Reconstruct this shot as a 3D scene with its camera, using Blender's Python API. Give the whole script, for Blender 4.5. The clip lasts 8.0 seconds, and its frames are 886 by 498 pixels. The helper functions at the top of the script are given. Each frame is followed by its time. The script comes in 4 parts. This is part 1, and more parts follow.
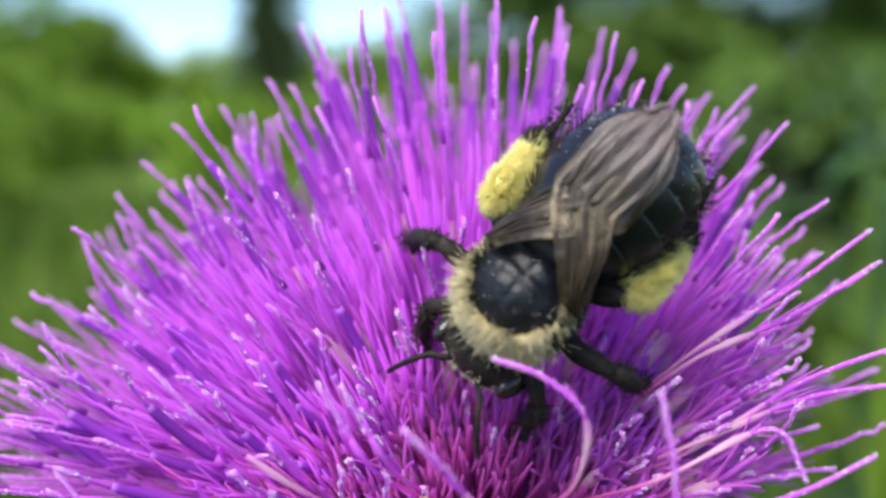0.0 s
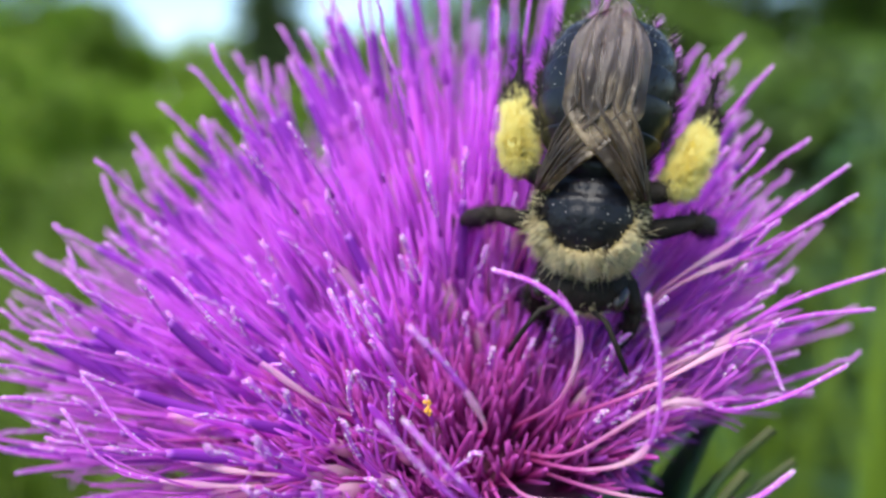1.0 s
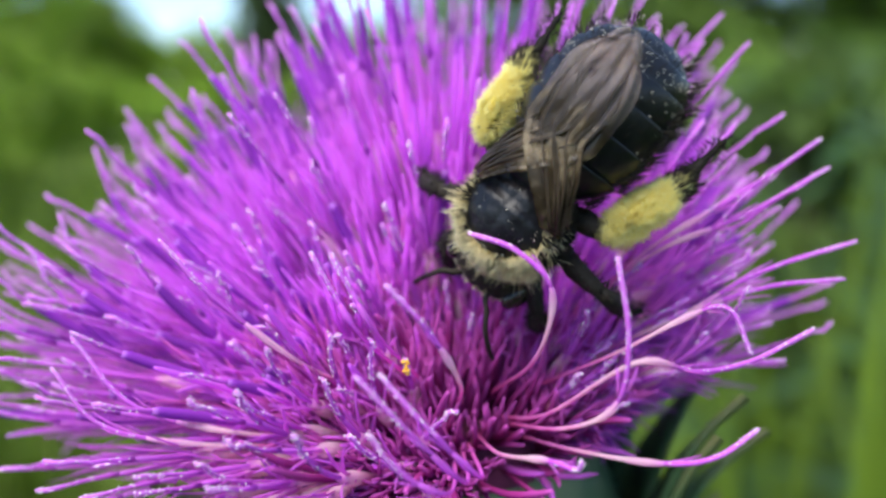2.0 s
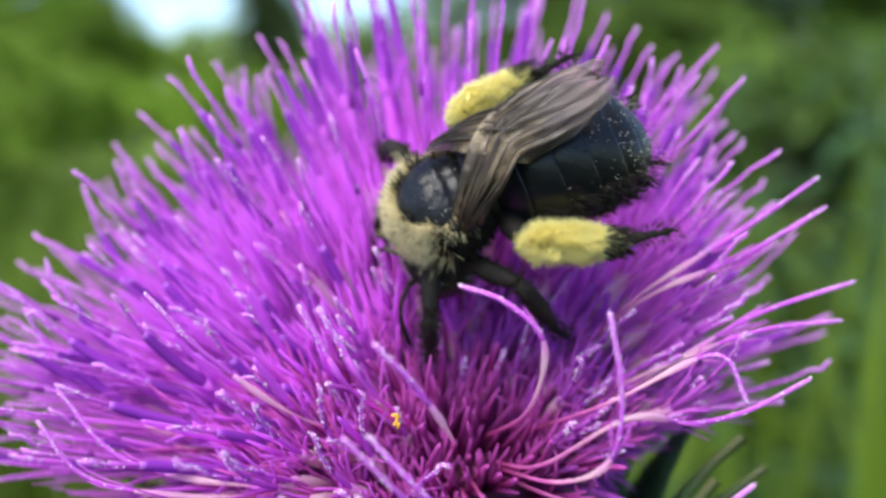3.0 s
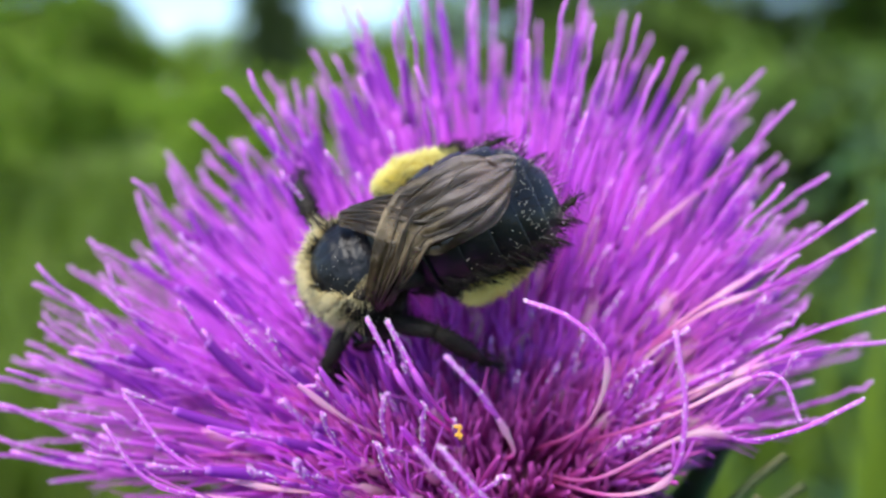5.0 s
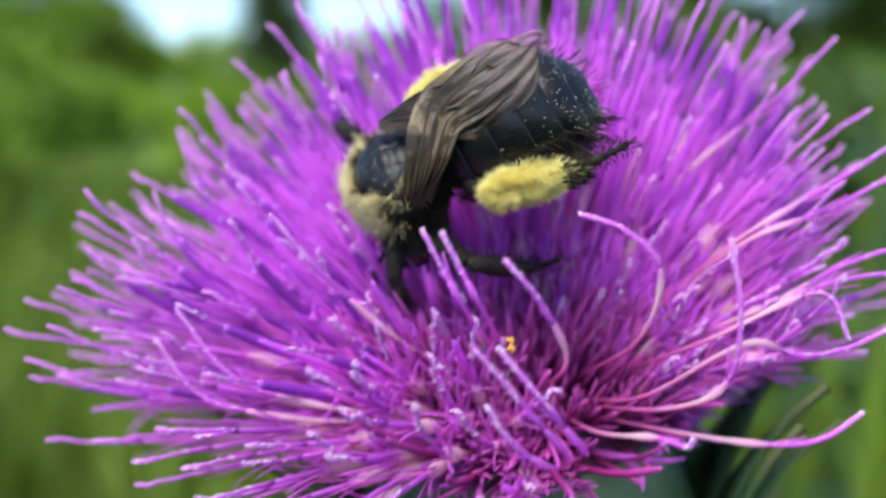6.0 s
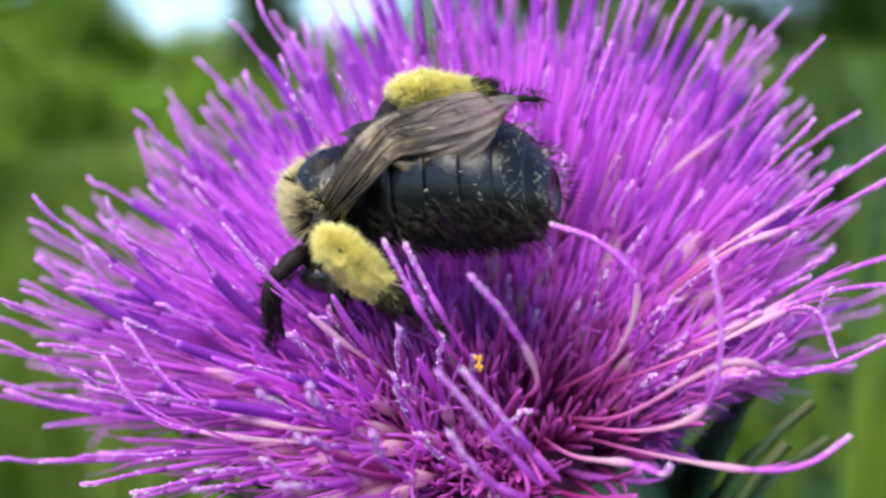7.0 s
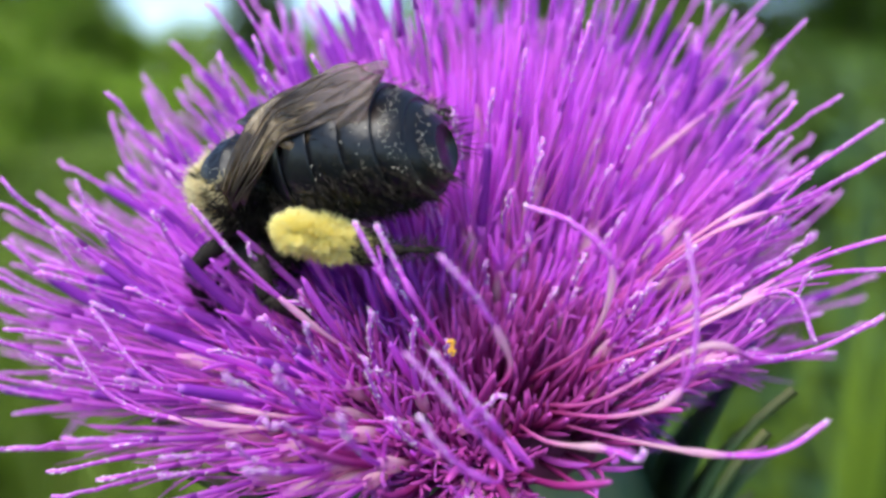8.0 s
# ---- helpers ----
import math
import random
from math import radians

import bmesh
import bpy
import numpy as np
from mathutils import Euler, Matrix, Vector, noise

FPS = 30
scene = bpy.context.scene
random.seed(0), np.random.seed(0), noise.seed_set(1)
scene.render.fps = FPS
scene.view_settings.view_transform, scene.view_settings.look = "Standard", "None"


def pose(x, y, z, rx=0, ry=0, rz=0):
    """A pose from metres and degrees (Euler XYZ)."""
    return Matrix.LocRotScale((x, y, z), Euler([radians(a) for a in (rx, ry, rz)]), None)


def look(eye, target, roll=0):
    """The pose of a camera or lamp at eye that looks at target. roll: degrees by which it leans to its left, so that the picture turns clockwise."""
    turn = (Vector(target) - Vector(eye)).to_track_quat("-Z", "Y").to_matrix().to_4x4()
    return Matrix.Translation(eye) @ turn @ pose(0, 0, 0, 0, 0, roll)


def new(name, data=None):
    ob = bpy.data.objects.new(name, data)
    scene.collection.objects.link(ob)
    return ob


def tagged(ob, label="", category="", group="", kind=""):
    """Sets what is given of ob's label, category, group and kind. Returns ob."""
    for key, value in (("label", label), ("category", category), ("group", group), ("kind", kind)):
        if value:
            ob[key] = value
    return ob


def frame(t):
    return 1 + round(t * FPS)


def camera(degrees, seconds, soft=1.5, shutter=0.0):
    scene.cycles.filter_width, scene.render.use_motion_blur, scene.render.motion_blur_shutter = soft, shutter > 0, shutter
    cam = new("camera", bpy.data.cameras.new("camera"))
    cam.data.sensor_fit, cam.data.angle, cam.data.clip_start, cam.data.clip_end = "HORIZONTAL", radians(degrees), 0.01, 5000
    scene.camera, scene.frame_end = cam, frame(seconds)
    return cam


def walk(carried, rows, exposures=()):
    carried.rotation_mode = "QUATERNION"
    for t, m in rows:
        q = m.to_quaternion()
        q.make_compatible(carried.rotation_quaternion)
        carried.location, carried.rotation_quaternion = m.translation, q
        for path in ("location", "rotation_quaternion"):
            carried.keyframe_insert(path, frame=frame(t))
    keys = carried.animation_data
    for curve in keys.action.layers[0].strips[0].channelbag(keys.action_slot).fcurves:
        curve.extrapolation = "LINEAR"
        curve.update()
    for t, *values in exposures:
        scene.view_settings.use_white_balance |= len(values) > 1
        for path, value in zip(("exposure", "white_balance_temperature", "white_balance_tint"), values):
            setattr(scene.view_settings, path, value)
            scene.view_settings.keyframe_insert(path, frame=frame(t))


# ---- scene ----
cam = camera(50, 8.0, 2.7, 0.3)
cam.data.dof.use_dof = True
cam.data.dof.focus_distance = 0.0385
cam.data.dof.aperture_fstop = 29.0

# seconds, place in metres, turn in degrees
PATH = [
    (0, 0.00138, -0.04174, 0.90930, 82.75, 1.45, 0.21),
    (0.2, 0.00120, -0.04241, 0.90968, 82.72, 1.48, 0.38),
    (0.4, 0.00161, -0.04258, 0.90867, 82.45, 1.48, 0.33),
    (0.5, 0.00110, -0.04264, 0.90908, 82.28, 1.41, 0.33),
    (0.6, 0.00091, -0.04270, 0.90836, 82.29, 1.30, 0.35),
    (0.8, 0.00079, -0.04516, 0.90708, 82.21, 1.10, 0.15),
    (1, 0.00112, -0.04459, 0.90692, 82.14, 0.89, 0.14),
    (1.2, 0.00119, -0.04460, 0.90671, 81.92, 0.69, 0.21),
    (2.3, 0.00209, -0.04612, 0.90581, 81.78, 0.49, 0.14),
    (2.5, 0.00180, -0.04589, 0.90621, 81.76, 0.54, 0.23),
    (2.7, 0.00161, -0.04533, 0.90671, 81.73, 0.55, 0.58),
    (2.9, 0.00230, -0.04449, 0.90753, 81.66, 0.95, 0.52),
    (3, 0.00240, -0.04491, 0.90797, 81.52, 0.91, 0.16),
    (3.1, 0.00265, -0.04587, 0.90782, 81.57, 0.89, 0.33),
    (3.3, 0.00194, -0.04766, 0.90686, 81.57, 1.00, 0.34),
    (3.4, 0.00176, -0.04822, 0.90710, 81.64, 0.89, 0.27),
    (3.5, 0.00229, -0.04904, 0.90768, 81.71, 0.79, 0.19),
    (3.6, 0.00230, -0.04983, 0.90756, 81.54, 0.80, -0.05),
    (3.8, 0.00309, -0.04961, 0.90728, 81.65, 0.60, 0.06),
    (4, 0.00166, -0.04737, 0.90829, 81.74, 0.49, 0.24),
    (4.2, 0.00040, -0.04532, 0.90872, 81.74, 0.38, 0.11),
    (5.3, -0.00031, -0.04590, 0.90775, 82.32, -0.43, 0.32),
    (5.5, -0.00028, -0.04502, 0.90635, 82.45, -0.46, 0.37),
    (5.7, -0.00147, -0.04541, 0.90489, 82.51, -0.60, 0.41),
    (5.9, -0.00182, -0.04562, 0.90526, 82.52, -0.55, 0.40),
    (6, -0.00242, -0.04657, 0.90475, 82.33, -0.81, 0.29),
    (6.1, -0.00369, -0.04754, 0.90429, 82.27, -0.74, 0.44),
    (6.2, -0.00460, -0.04749, 0.90474, 82.04, -1.19, 0.72),
    (6.3, -0.00403, -0.04670, 0.90508, 82.10, -0.98, 0.56),
    (6.4, -0.00259, -0.04677, 0.90568, 82.10, -1.20, 0.53),
    (6.5, -0.00130, -0.04615, 0.90589, 82.27, -1.01, 0.17),
    (6.6, -0.00021, -0.04587, 0.90553, 82.47, -0.74, 0.26),
    (6.7, 0.00001, -0.04548, 0.90525, 82.25, -0.41, 0.04),
    (6.9, -0.00112, -0.04429, 0.90509, 82.08, -0.75, -0.05),
    (7, -0.00140, -0.04426, 0.90512, 82.04, -0.93, -0.25),
    (7.1, -0.00147, -0.04481, 0.90494, 82.47, -0.91, -0.26),
    (7.2, -0.00183, -0.04556, 0.90456, 82.74, -1.29, -0.29),
    (7.3, -0.00164, -0.04559, 0.90411, 82.73, -1.38, -0.28),
    (7.5, -0.00186, -0.04542, 0.90441, 82.64, -1.30, -0.32),
    (7.8, -0.00128, -0.04447, 0.90396, 82.16, -1.26, -0.53),
    (8, -0.00063, -0.04367, 0.90450, 81.84, -1.10, -0.67),
]
walk(cam, [(t, pose(x, y, z, a, b, c)) for t, x, y, z, a, b, c in PATH], exposures=[(0.0, 1.22), (8.0, 1.22)])

# ---- world and light ----
SUN_ELEVATION, SUN_TURN = radians(58), radians(214)
world = bpy.data.worlds.new("sky")
scene.world = world
world.use_nodes = True
wt = world.node_tree
sky = wt.nodes.new("ShaderNodeTexSky")
sky.sky_type, sky.sun_disc = "NISHITA", False
sky.sun_elevation, sky.sun_rotation = SUN_ELEVATION, SUN_TURN
sky.air_density, sky.dust_density, sky.ozone_density = 1.0, 0.05, 4.6
wt.links.new(sky.outputs[0], wt.nodes["Background"].inputs[0])
wt.nodes["Background"].inputs[1].default_value = 0.112
sun_lamp = bpy.data.lights.new("sun", "SUN")
sun_lamp.energy, sun_lamp.angle, sun_lamp.color = 3.2, radians(48), (1.0, 0.95, 0.87)
sun = new("sun", sun_lamp)
way = Vector((math.sin(SUN_TURN) * math.cos(SUN_ELEVATION), math.cos(SUN_TURN) * math.cos(SUN_ELEVATION), math.sin(SUN_ELEVATION)))
sun.matrix_world = look(way * 30, (0, 0, 0))


# ---- materials ----
def surface(name, stops, scale=200.0, rough=0.5, bump=0.0, bump_scale=None, along=False, through_light=0.0, vary=0.0, clear=0.0, gloss=0.5, pale=None):
    """A node material: a ramp of colours over noise, or along the piece's own length, with fine relief."""
    m = bpy.data.materials.new(name)
    m.use_nodes = True
    nt = m.node_tree
    bsdf, out = nt.nodes["Principled BSDF"], nt.nodes["Material Output"]
    coords = nt.nodes.new("ShaderNodeTexCoord")
    grain = nt.nodes.new("ShaderNodeTexNoise")
    grain.inputs["Scale"].default_value, grain.inputs["Detail"].default_value = scale, 4.0
    nt.links.new(coords.outputs["Object"], grain.inputs["Vector"])
    ramp = nt.nodes.new("ShaderNodeValToRGB")
    while len(ramp.color_ramp.elements) < len(stops):
        ramp.color_ramp.elements.new(0.5)
    for e, (p, c) in zip(ramp.color_ramp.elements, stops):
        e.position, e.color = p, (*c, 1)
    if along:
        at = nt.nodes.new("ShaderNodeAttribute")
        at.attribute_name = "along"
        add = nt.nodes.new("ShaderNodeMath")
        add.operation = "MULTIPLY_ADD"
        add.inputs[1].default_value, add.inputs[2].default_value = 0.24, -0.12
        nt.links.new(grain.outputs["Fac"], add.inputs[0])
        total = nt.nodes.new("ShaderNodeMath")
        nt.links.new(at.outputs["Fac"], total.inputs[0])
        nt.links.new(add.outputs[0], total.inputs[1])
        nt.links.new(total.outputs[0], ramp.inputs[0])
    else:
        nt.links.new(grain.outputs["Fac"], ramp.inputs[0])
    colour = ramp.outputs[0]
    if vary:
        info = nt.nodes.new("ShaderNodeObjectInfo")
        geo = nt.nodes.new("ShaderNodeNewGeometry")
        mixr = nt.nodes.new("ShaderNodeMath")
        nt.links.new(info.outputs["Random"], mixr.inputs[0])
        nt.links.new(geo.outputs["Random Per Island"], mixr.inputs[1])
        span = nt.nodes.new("ShaderNodeMapRange")
        span.inputs[2].default_value = 2.0
        span.inputs[3].default_value, span.inputs[4].default_value = 1 - vary, 1 + vary
        nt.links.new(mixr.outputs[0], span.inputs[0])
        hsv = nt.nodes.new("ShaderNodeHueSaturation")
        nt.links.new(span.outputs[0], hsv.inputs["Value"])
        nt.links.new(colour, hsv.inputs["Color"])
        colour = hsv.outputs[0]
    if pale:
        # the far end of the piece fades to a paler colour
        at = nt.nodes.new("ShaderNodeAttribute")
        at.attribute_name = "along"
        fade = nt.nodes.new("ShaderNodeMapRange")
        fade.inputs[1].default_value, fade.inputs[2].default_value = 0.55, 0.92
        fade.inputs[3].default_value, fade.inputs[4].default_value = 0.0, 0.4
        nt.links.new(at.outputs["Fac"], fade.inputs[0])
        mixc = nt.nodes.new("ShaderNodeMixRGB")
        mixc.inputs[2].default_value = (*pale, 1)
        nt.links.new(fade.outputs[0], mixc.inputs[0])
        nt.links.new(colour, mixc.inputs[1])
        colour = mixc.outputs[0]
    nt.links.new(colour, bsdf.inputs["Base Color"])
    bsdf.inputs["Roughness"].default_value = rough
    bsdf.inputs["Specular IOR Level"].default_value = gloss
    if bump:
        fine = nt.nodes.new("ShaderNodeTexNoise")
        fine.inputs["Scale"].default_value, fine.inputs["Detail"].default_value = bump_scale or scale * 6, 5.0
        nt.links.new(coords.outputs["Object"], fine.inputs["Vector"])
        bmp = nt.nodes.new("ShaderNodeBump")
        bmp.inputs["Strength"].default_value, bmp.inputs["Distance"].default_value = bump, 0.0001
        nt.links.new(fine.outputs["Fac"], bmp.inputs["Height"])
        nt.links.new(bmp.outputs[0], bsdf.inputs["Normal"])
    shader = bsdf.outputs[0]
    if through_light:
        trans = nt.nodes.new("ShaderNodeBsdfTranslucent")
        nt.links.new(colour, trans.inputs[0])
        mix = nt.nodes.new("ShaderNodeMixShader")
        mix.inputs[0].default_value = through_light
        nt.links.new(shader, mix.inputs[1])
        nt.links.new(trans.outputs[0], mix.inputs[2])
        shader = mix.outputs[0]
    if clear:
        glass = nt.nodes.new("ShaderNodeBsdfTransparent")
        glass.inputs[0].default_value = (0.86, 0.78, 0.75, 1)
        mix = nt.nodes.new("ShaderNodeMixShader")
        at = nt.nodes.new("ShaderNodeAttribute")
        at.attribute_name = "along"
        out_clear = nt.nodes.new("ShaderNodeMapRange")
        out_clear.inputs[1].default_value, out_clear.inputs[2].default_value = 0.55, 0.9
        out_clear.inputs[3].default_value, out_clear.inputs[4].default_value = clear, clear + 0.32
        nt.links.new(at.outputs["Fac"], out_clear.inputs[0])
        nt.links.new(out_clear.outputs[0], mix.inputs[0])
        nt.links.new(shader, mix.inputs[1])
        nt.links.new(glass.outputs[0], mix.inputs[2])
        shader = mix.outputs[0]
    nt.links.new(shader, out.inputs[0])
    return m


COROLLA = surface("corolla", [(0.0, (0.80, 0.19, 0.57)), (0.25, (0.84, 0.21, 0.78)), (0.5, (0.83, 0.24, 0.87)), (1.0, (0.76, 0.24, 0.88))], 900, 0.8, 0.2, along=True, through_light=0.65, vary=0.1, gloss=0.08)
# the foot's dark crimson holds the shade deep down among the florets
COROLLA_OLD = surface("corolla_old", [(0.0, (0.50, 0.06, 0.28)), (0.24, (0.80, 0.24, 0.62)), (0.36, (0.88, 0.48, 0.70)), (0.46, (0.90, 0.64, 0.74)), (0.56, (0.87, 0.48, 0.74)), (0.66, (0.82, 0.26, 0.80)), (1.0, (0.76, 0.20, 0.82))], 900, 0.7, 0.2, along=True, through_light=0.6, vary=0.12, gloss=0.12)
FIBRE = surface("fibre", [(0.0, (0.80, 0.11, 0.59)), (0.35, (0.84, 0.22, 0.82)), (1.0, (0.80, 0.26, 0.90))], 700, 0.9, 0.0, along=True, through_light=0.75, vary=0.05, gloss=0.0)
# crimson of young florets, darkened further for the shade inside the hollow
BUD_SHADED = surface("bud", [(0.0, (0.17, 0.008, 0.08)), (0.5, (0.38, 0.035, 0.24)), (1.0, (0.60, 0.11, 0.52))], 900, 0.7, 0.1, along=True, through_light=0.35, vary=0.15, gloss=0.1)
ANTHER = surface("anther", [(0.0, (0.62, 0.11, 0.72)), (0.25, (0.40, 0.065, 0.56)), (0.85, (0.28, 0.045, 0.46)), (1.0, (0.52, 0.18, 0.68))], 1200, 0.6, 0.25, along=True, through_light=0.4, vary=0.3, gloss=0.1)
STYLE = surface("style", [(0.0, (0.62, 0.12, 0.70)), (0.6, (0.69, 0.17, 0.77)), (1.0, (0.75, 0.28, 0.81))], 1500, 0.65, 0.3, along=True, through_light=0.45, vary=0.15, gloss=0.1)
POLLEN = surface("pollen", [(0.3, (0.78, 0.62, 0.78)), (0.7, (0.88, 0.80, 0.84))], 4000, 0.7)
ORANGE = surface("orange_pollen", [(0.3, (0.75, 0.36, 0.03)), (0.7, (0.85, 0.48, 0.06))], 3000, 0.7)
# magenta floor painted very dark to stand for shade between the florets
RECEPTACLE_SHADED = surface("receptacle", [(0.3, (0.09, 0.006, 0.04)), (0.7, (0.17, 0.018, 0.09))], 900, 0.8, 0.6, 2500, through_light=0.15)
BRACT = surface("bract", [(0.0, (0.03, 0.07, 0.03)), (0.6, (0.05, 0.11, 0.045)), (1.0, (0.16, 0.17, 0.07))], 600, 0.5, 0.4, along=True, vary=0.2)
STEM = surface("stem", [(0.3, (0.05, 0.11, 0.03)), (0.7, (0.09, 0.16, 0.05))], 300, 0.6, 0.4)
LEAF = surface("leaf", [(0.3, (0.04, 0.10, 0.016)), (0.7, (0.07, 0.16, 0.028))], 60, 0.5, 0.3, through_light=0.3, vary=0.25)
CHITIN = surface("chitin", [(0.3, (0.004, 0.004, 0.006)), (0.7, (0.008, 0.009, 0.011))], 900, 0.33, 0.2, 3500, gloss=0.36)
SKIN_PALE = surface("furred_skin", [(0.3, (0.012, 0.010, 0.008)), (0.7, (0.03, 0.025, 0.018))], 1800, 0.8, 0.6, 5000)
DUST = surface("dust", [(0.3, (0.70, 0.64, 0.50)), (0.7, (0.84, 0.80, 0.66))], 4000, 0.8)
PLATE = surface("back_plate", [(0.3, (0.004, 0.004, 0.006)), (0.7, (0.009, 0.010, 0.013))], 700, 0.36, 0.8, 2600, gloss=0.28)
CHITIN_DULL = surface("chitin_dull", [(0.3, (0.008, 0.007, 0.006)), (0.7, (0.026, 0.02, 0.015))], 1200, 0.7, 0.6, 5000, gloss=0.2)
EYE = surface("eye", [(0.3, (0.01, 0.008, 0.008)), (0.7, (0.025, 0.018, 0.015))], 4000, 0.15, 0.2, 9000)
FUR_PALE = surface("fur_pale", [(0.0, (0.46, 0.35, 0.14)), (0.5, (0.80, 0.69, 0.39)), (1.0, (0.92, 0.85, 0.57))], 2000, 0.6, along=True, through_light=0.3, vary=0.15, gloss=0.2)
FUR_DARK = surface("fur_dark", [(0.3, (0.010, 0.008, 0.006)), (0.7, (0.032, 0.025, 0.018))], 2000, 0.6, vary=0.2, gloss=0.2)
POLLEN_LOAD = surface("pollen_load", [(0.25, (0.88, 0.74, 0.20)), (0.5, (0.95, 0.87, 0.36)), (0.75, (0.97, 0.93, 0.52))], 1300, 0.95, 0.8, 4000, gloss=0.05)
POLLEN_HAIR = surface("pollen_hair", [(0.0, (0.94, 0.82, 0.24)), (1.0, (0.98, 0.95, 0.52))], 1500, 0.9, along=True, through_light=0.5, vary=0.06, gloss=0.05)
# brown membrane; the tan stop paints in sky sheen on its wrinkles
WING = surface("wing", [(0.3, (0.016, 0.010, 0.006)), (0.5, (0.045, 0.032, 0.018)), (0.66, (0.27, 0.21, 0.13))], 700, 0.30, 1.0, 1500, clear=0.4, gloss=0.38, pale=(0.62, 0.54, 0.56))
VEIN = surface("vein", [(0.35, (0.014, 0.009, 0.006)), (0.65, (0.08, 0.055, 0.035))], 900, 0.4)
GRASS = surface("grass", [(0.0, (0.05, 0.085, 0.008)), (0.6, (0.125, 0.22, 0.013)), (1.0, (0.23, 0.35, 0.03))], 20, 0.5, along=True, through_light=0.4, vary=0.35)
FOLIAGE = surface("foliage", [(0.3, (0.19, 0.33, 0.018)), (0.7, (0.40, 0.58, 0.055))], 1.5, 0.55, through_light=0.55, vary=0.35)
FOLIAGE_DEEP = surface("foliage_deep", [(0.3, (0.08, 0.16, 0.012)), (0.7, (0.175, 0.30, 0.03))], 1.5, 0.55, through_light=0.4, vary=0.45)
NEEDLES = surface("needles", [(0.3, (0.05, 0.09, 0.03)), (0.7, (0.09, 0.14, 0.045))], 1.5, 0.6, vary=0.3)
BARK = surface("bark", [(0.3, (0.06, 0.045, 0.03)), (0.7, (0.13, 0.10, 0.075))], 14, 0.85, 0.8, 40)
SOIL = surface("soil", [(0.3, (0.075, 0.135, 0.012)), (0.5, (0.13, 0.21, 0.018)), (0.7, (0.13, 0.15, 0.03))], 1.1, 0.9, 0.6, 30)


# ---- mesh building ----
class Shape:
    """Points, faces, material numbers and the place along each piece."""

    def __init__(self):
        self.v, self.f, self.m, self.a = [], [], [], []

    def tube(self, path, radii, sides=6, mat=0, flat=1.0, a0=0.0, a1=1.0, caps=True):
        path = [Vector(p) for p in path]
        n, base = len(path), len(self.v)
        ref = Vector((0.31, 0.77, 0.55))
        for i, p in enumerate(path):
            d = (path[min(i + 1, n - 1)] - path[max(i - 1, 0)]).normalized()
            u = d.cross(ref)
            u = u.normalized() if u.length > 1e-4 else Vector((1, 0, 0))
            w = d.cross(u)
            for k in range(sides):
                an = 2 * math.pi * k / sides
                self.v.append(p + (u * math.cos(an) + w * math.sin(an) * flat) * radii[i])
                self.a.append(a0 + (a1 - a0) * i / (n - 1))
        for i in range(n - 1):
            for k in range(sides):
                a, b = base + i * sides + k, base + i * sides + (k + 1) % sides
                self.f.append((a, b, b + sides, a + sides))
                self.m.append(mat)
        if caps:
            self.f.append(tuple(base + k for k in reversed(range(sides))))
            self.f.append(tuple(base + (n - 1) * sides + k for k in range(sides)))
            self.m += [mat, mat]

    def ball(self, c, r, rings=8, sides=12, mat=0, turn=None, wobble=0.0, rnd=None):
        base = len(self.v)
        turn = turn or Matrix.Identity(3)
        c = Vector(c)
        for i in range(1, rings):
            th = math.pi * i / rings
            for k in range(sides):
                an = 2 * math.pi * k / sides
                w = 1 + (rnd.uniform(-wobble, wobble) if rnd else 0)
                self.v.append(c + turn @ Vector((r[0] * math.sin(th) * math.cos(an) * w, r[1] * math.sin(th) * math.sin(an) * w, r[2] * math.cos(th) * w)))
                self.a.append(i / rings)
        top, low = len(self.v), len(self.v) + 1
        self.v += [c + turn @ Vector((0, 0, r[2])), c - turn @ Vector((0, 0, r[2]))]
        self.a += [0.0, 1.0]
        for i in range(rings - 2):
            for k in range(sides):
                a, b = base + i * sides + k, base + i * sides + (k + 1) % sides
                self.f.append((a, a + sides, b + sides, b))
                self.m.append(mat)
        last = base + (rings - 2) * sides
        for k in range(sides):
            self.f.append((top, base + k, base + (k + 1) % sides))
            self.f.append((low, last + (k + 1) % sides, last + k))
            self.m += [mat, mat]

    def grain(self, c, r, mat=0):
        base = len(self.v)
        for d in ((1, 0, 0), (-1, 0, 0), (0, 1, 0), (0, -1, 0), (0, 0, 1), (0, 0, -1)):
            self.v.append(Vector(c) + Vector(d) * r)
            self.a.append(0.5)
        for q in ((0, 2, 4), (2, 1, 4), (1, 3, 4), (3, 0, 4), (2, 0, 5), (1, 2, 5), (3, 1, 5), (0, 3, 5)):
            self.f.append(tuple(base + k for k in q))
            self.m.append(mat)

    def hair(self, p, d, length, width, mat=0, droop=0.0):
        """A thin three-sided spike."""
        base = len(self.v)
        p, d = Vector(p), Vector(d).normalized()
        u = d.orthogonal().normalized() * width
        w = d.cross(u)
        mid = p + d * length * 0.6
        tip = p + (d + Vector((0, 0, -droop))).normalized() * length
        for q, s in ((p, 1.0), (mid, 0.7)):
            for k in range(3):
                an = 2.094 * k
                self.v.append(q + (u * math.cos(an) + w * math.sin(an)) * s)
                self.a.append(0.0 if s == 1.0 else 0.6)
        self.v.append(tip)
        self.a.append(1.0)
        for k in range(3):
            n = (k + 1) % 3
            self.f += [(base + k, base + n, base + 3 + n, base + 3 + k), (base + 3 + k, base + 3 + n, base + 6)]
            self.m += [mat, mat]

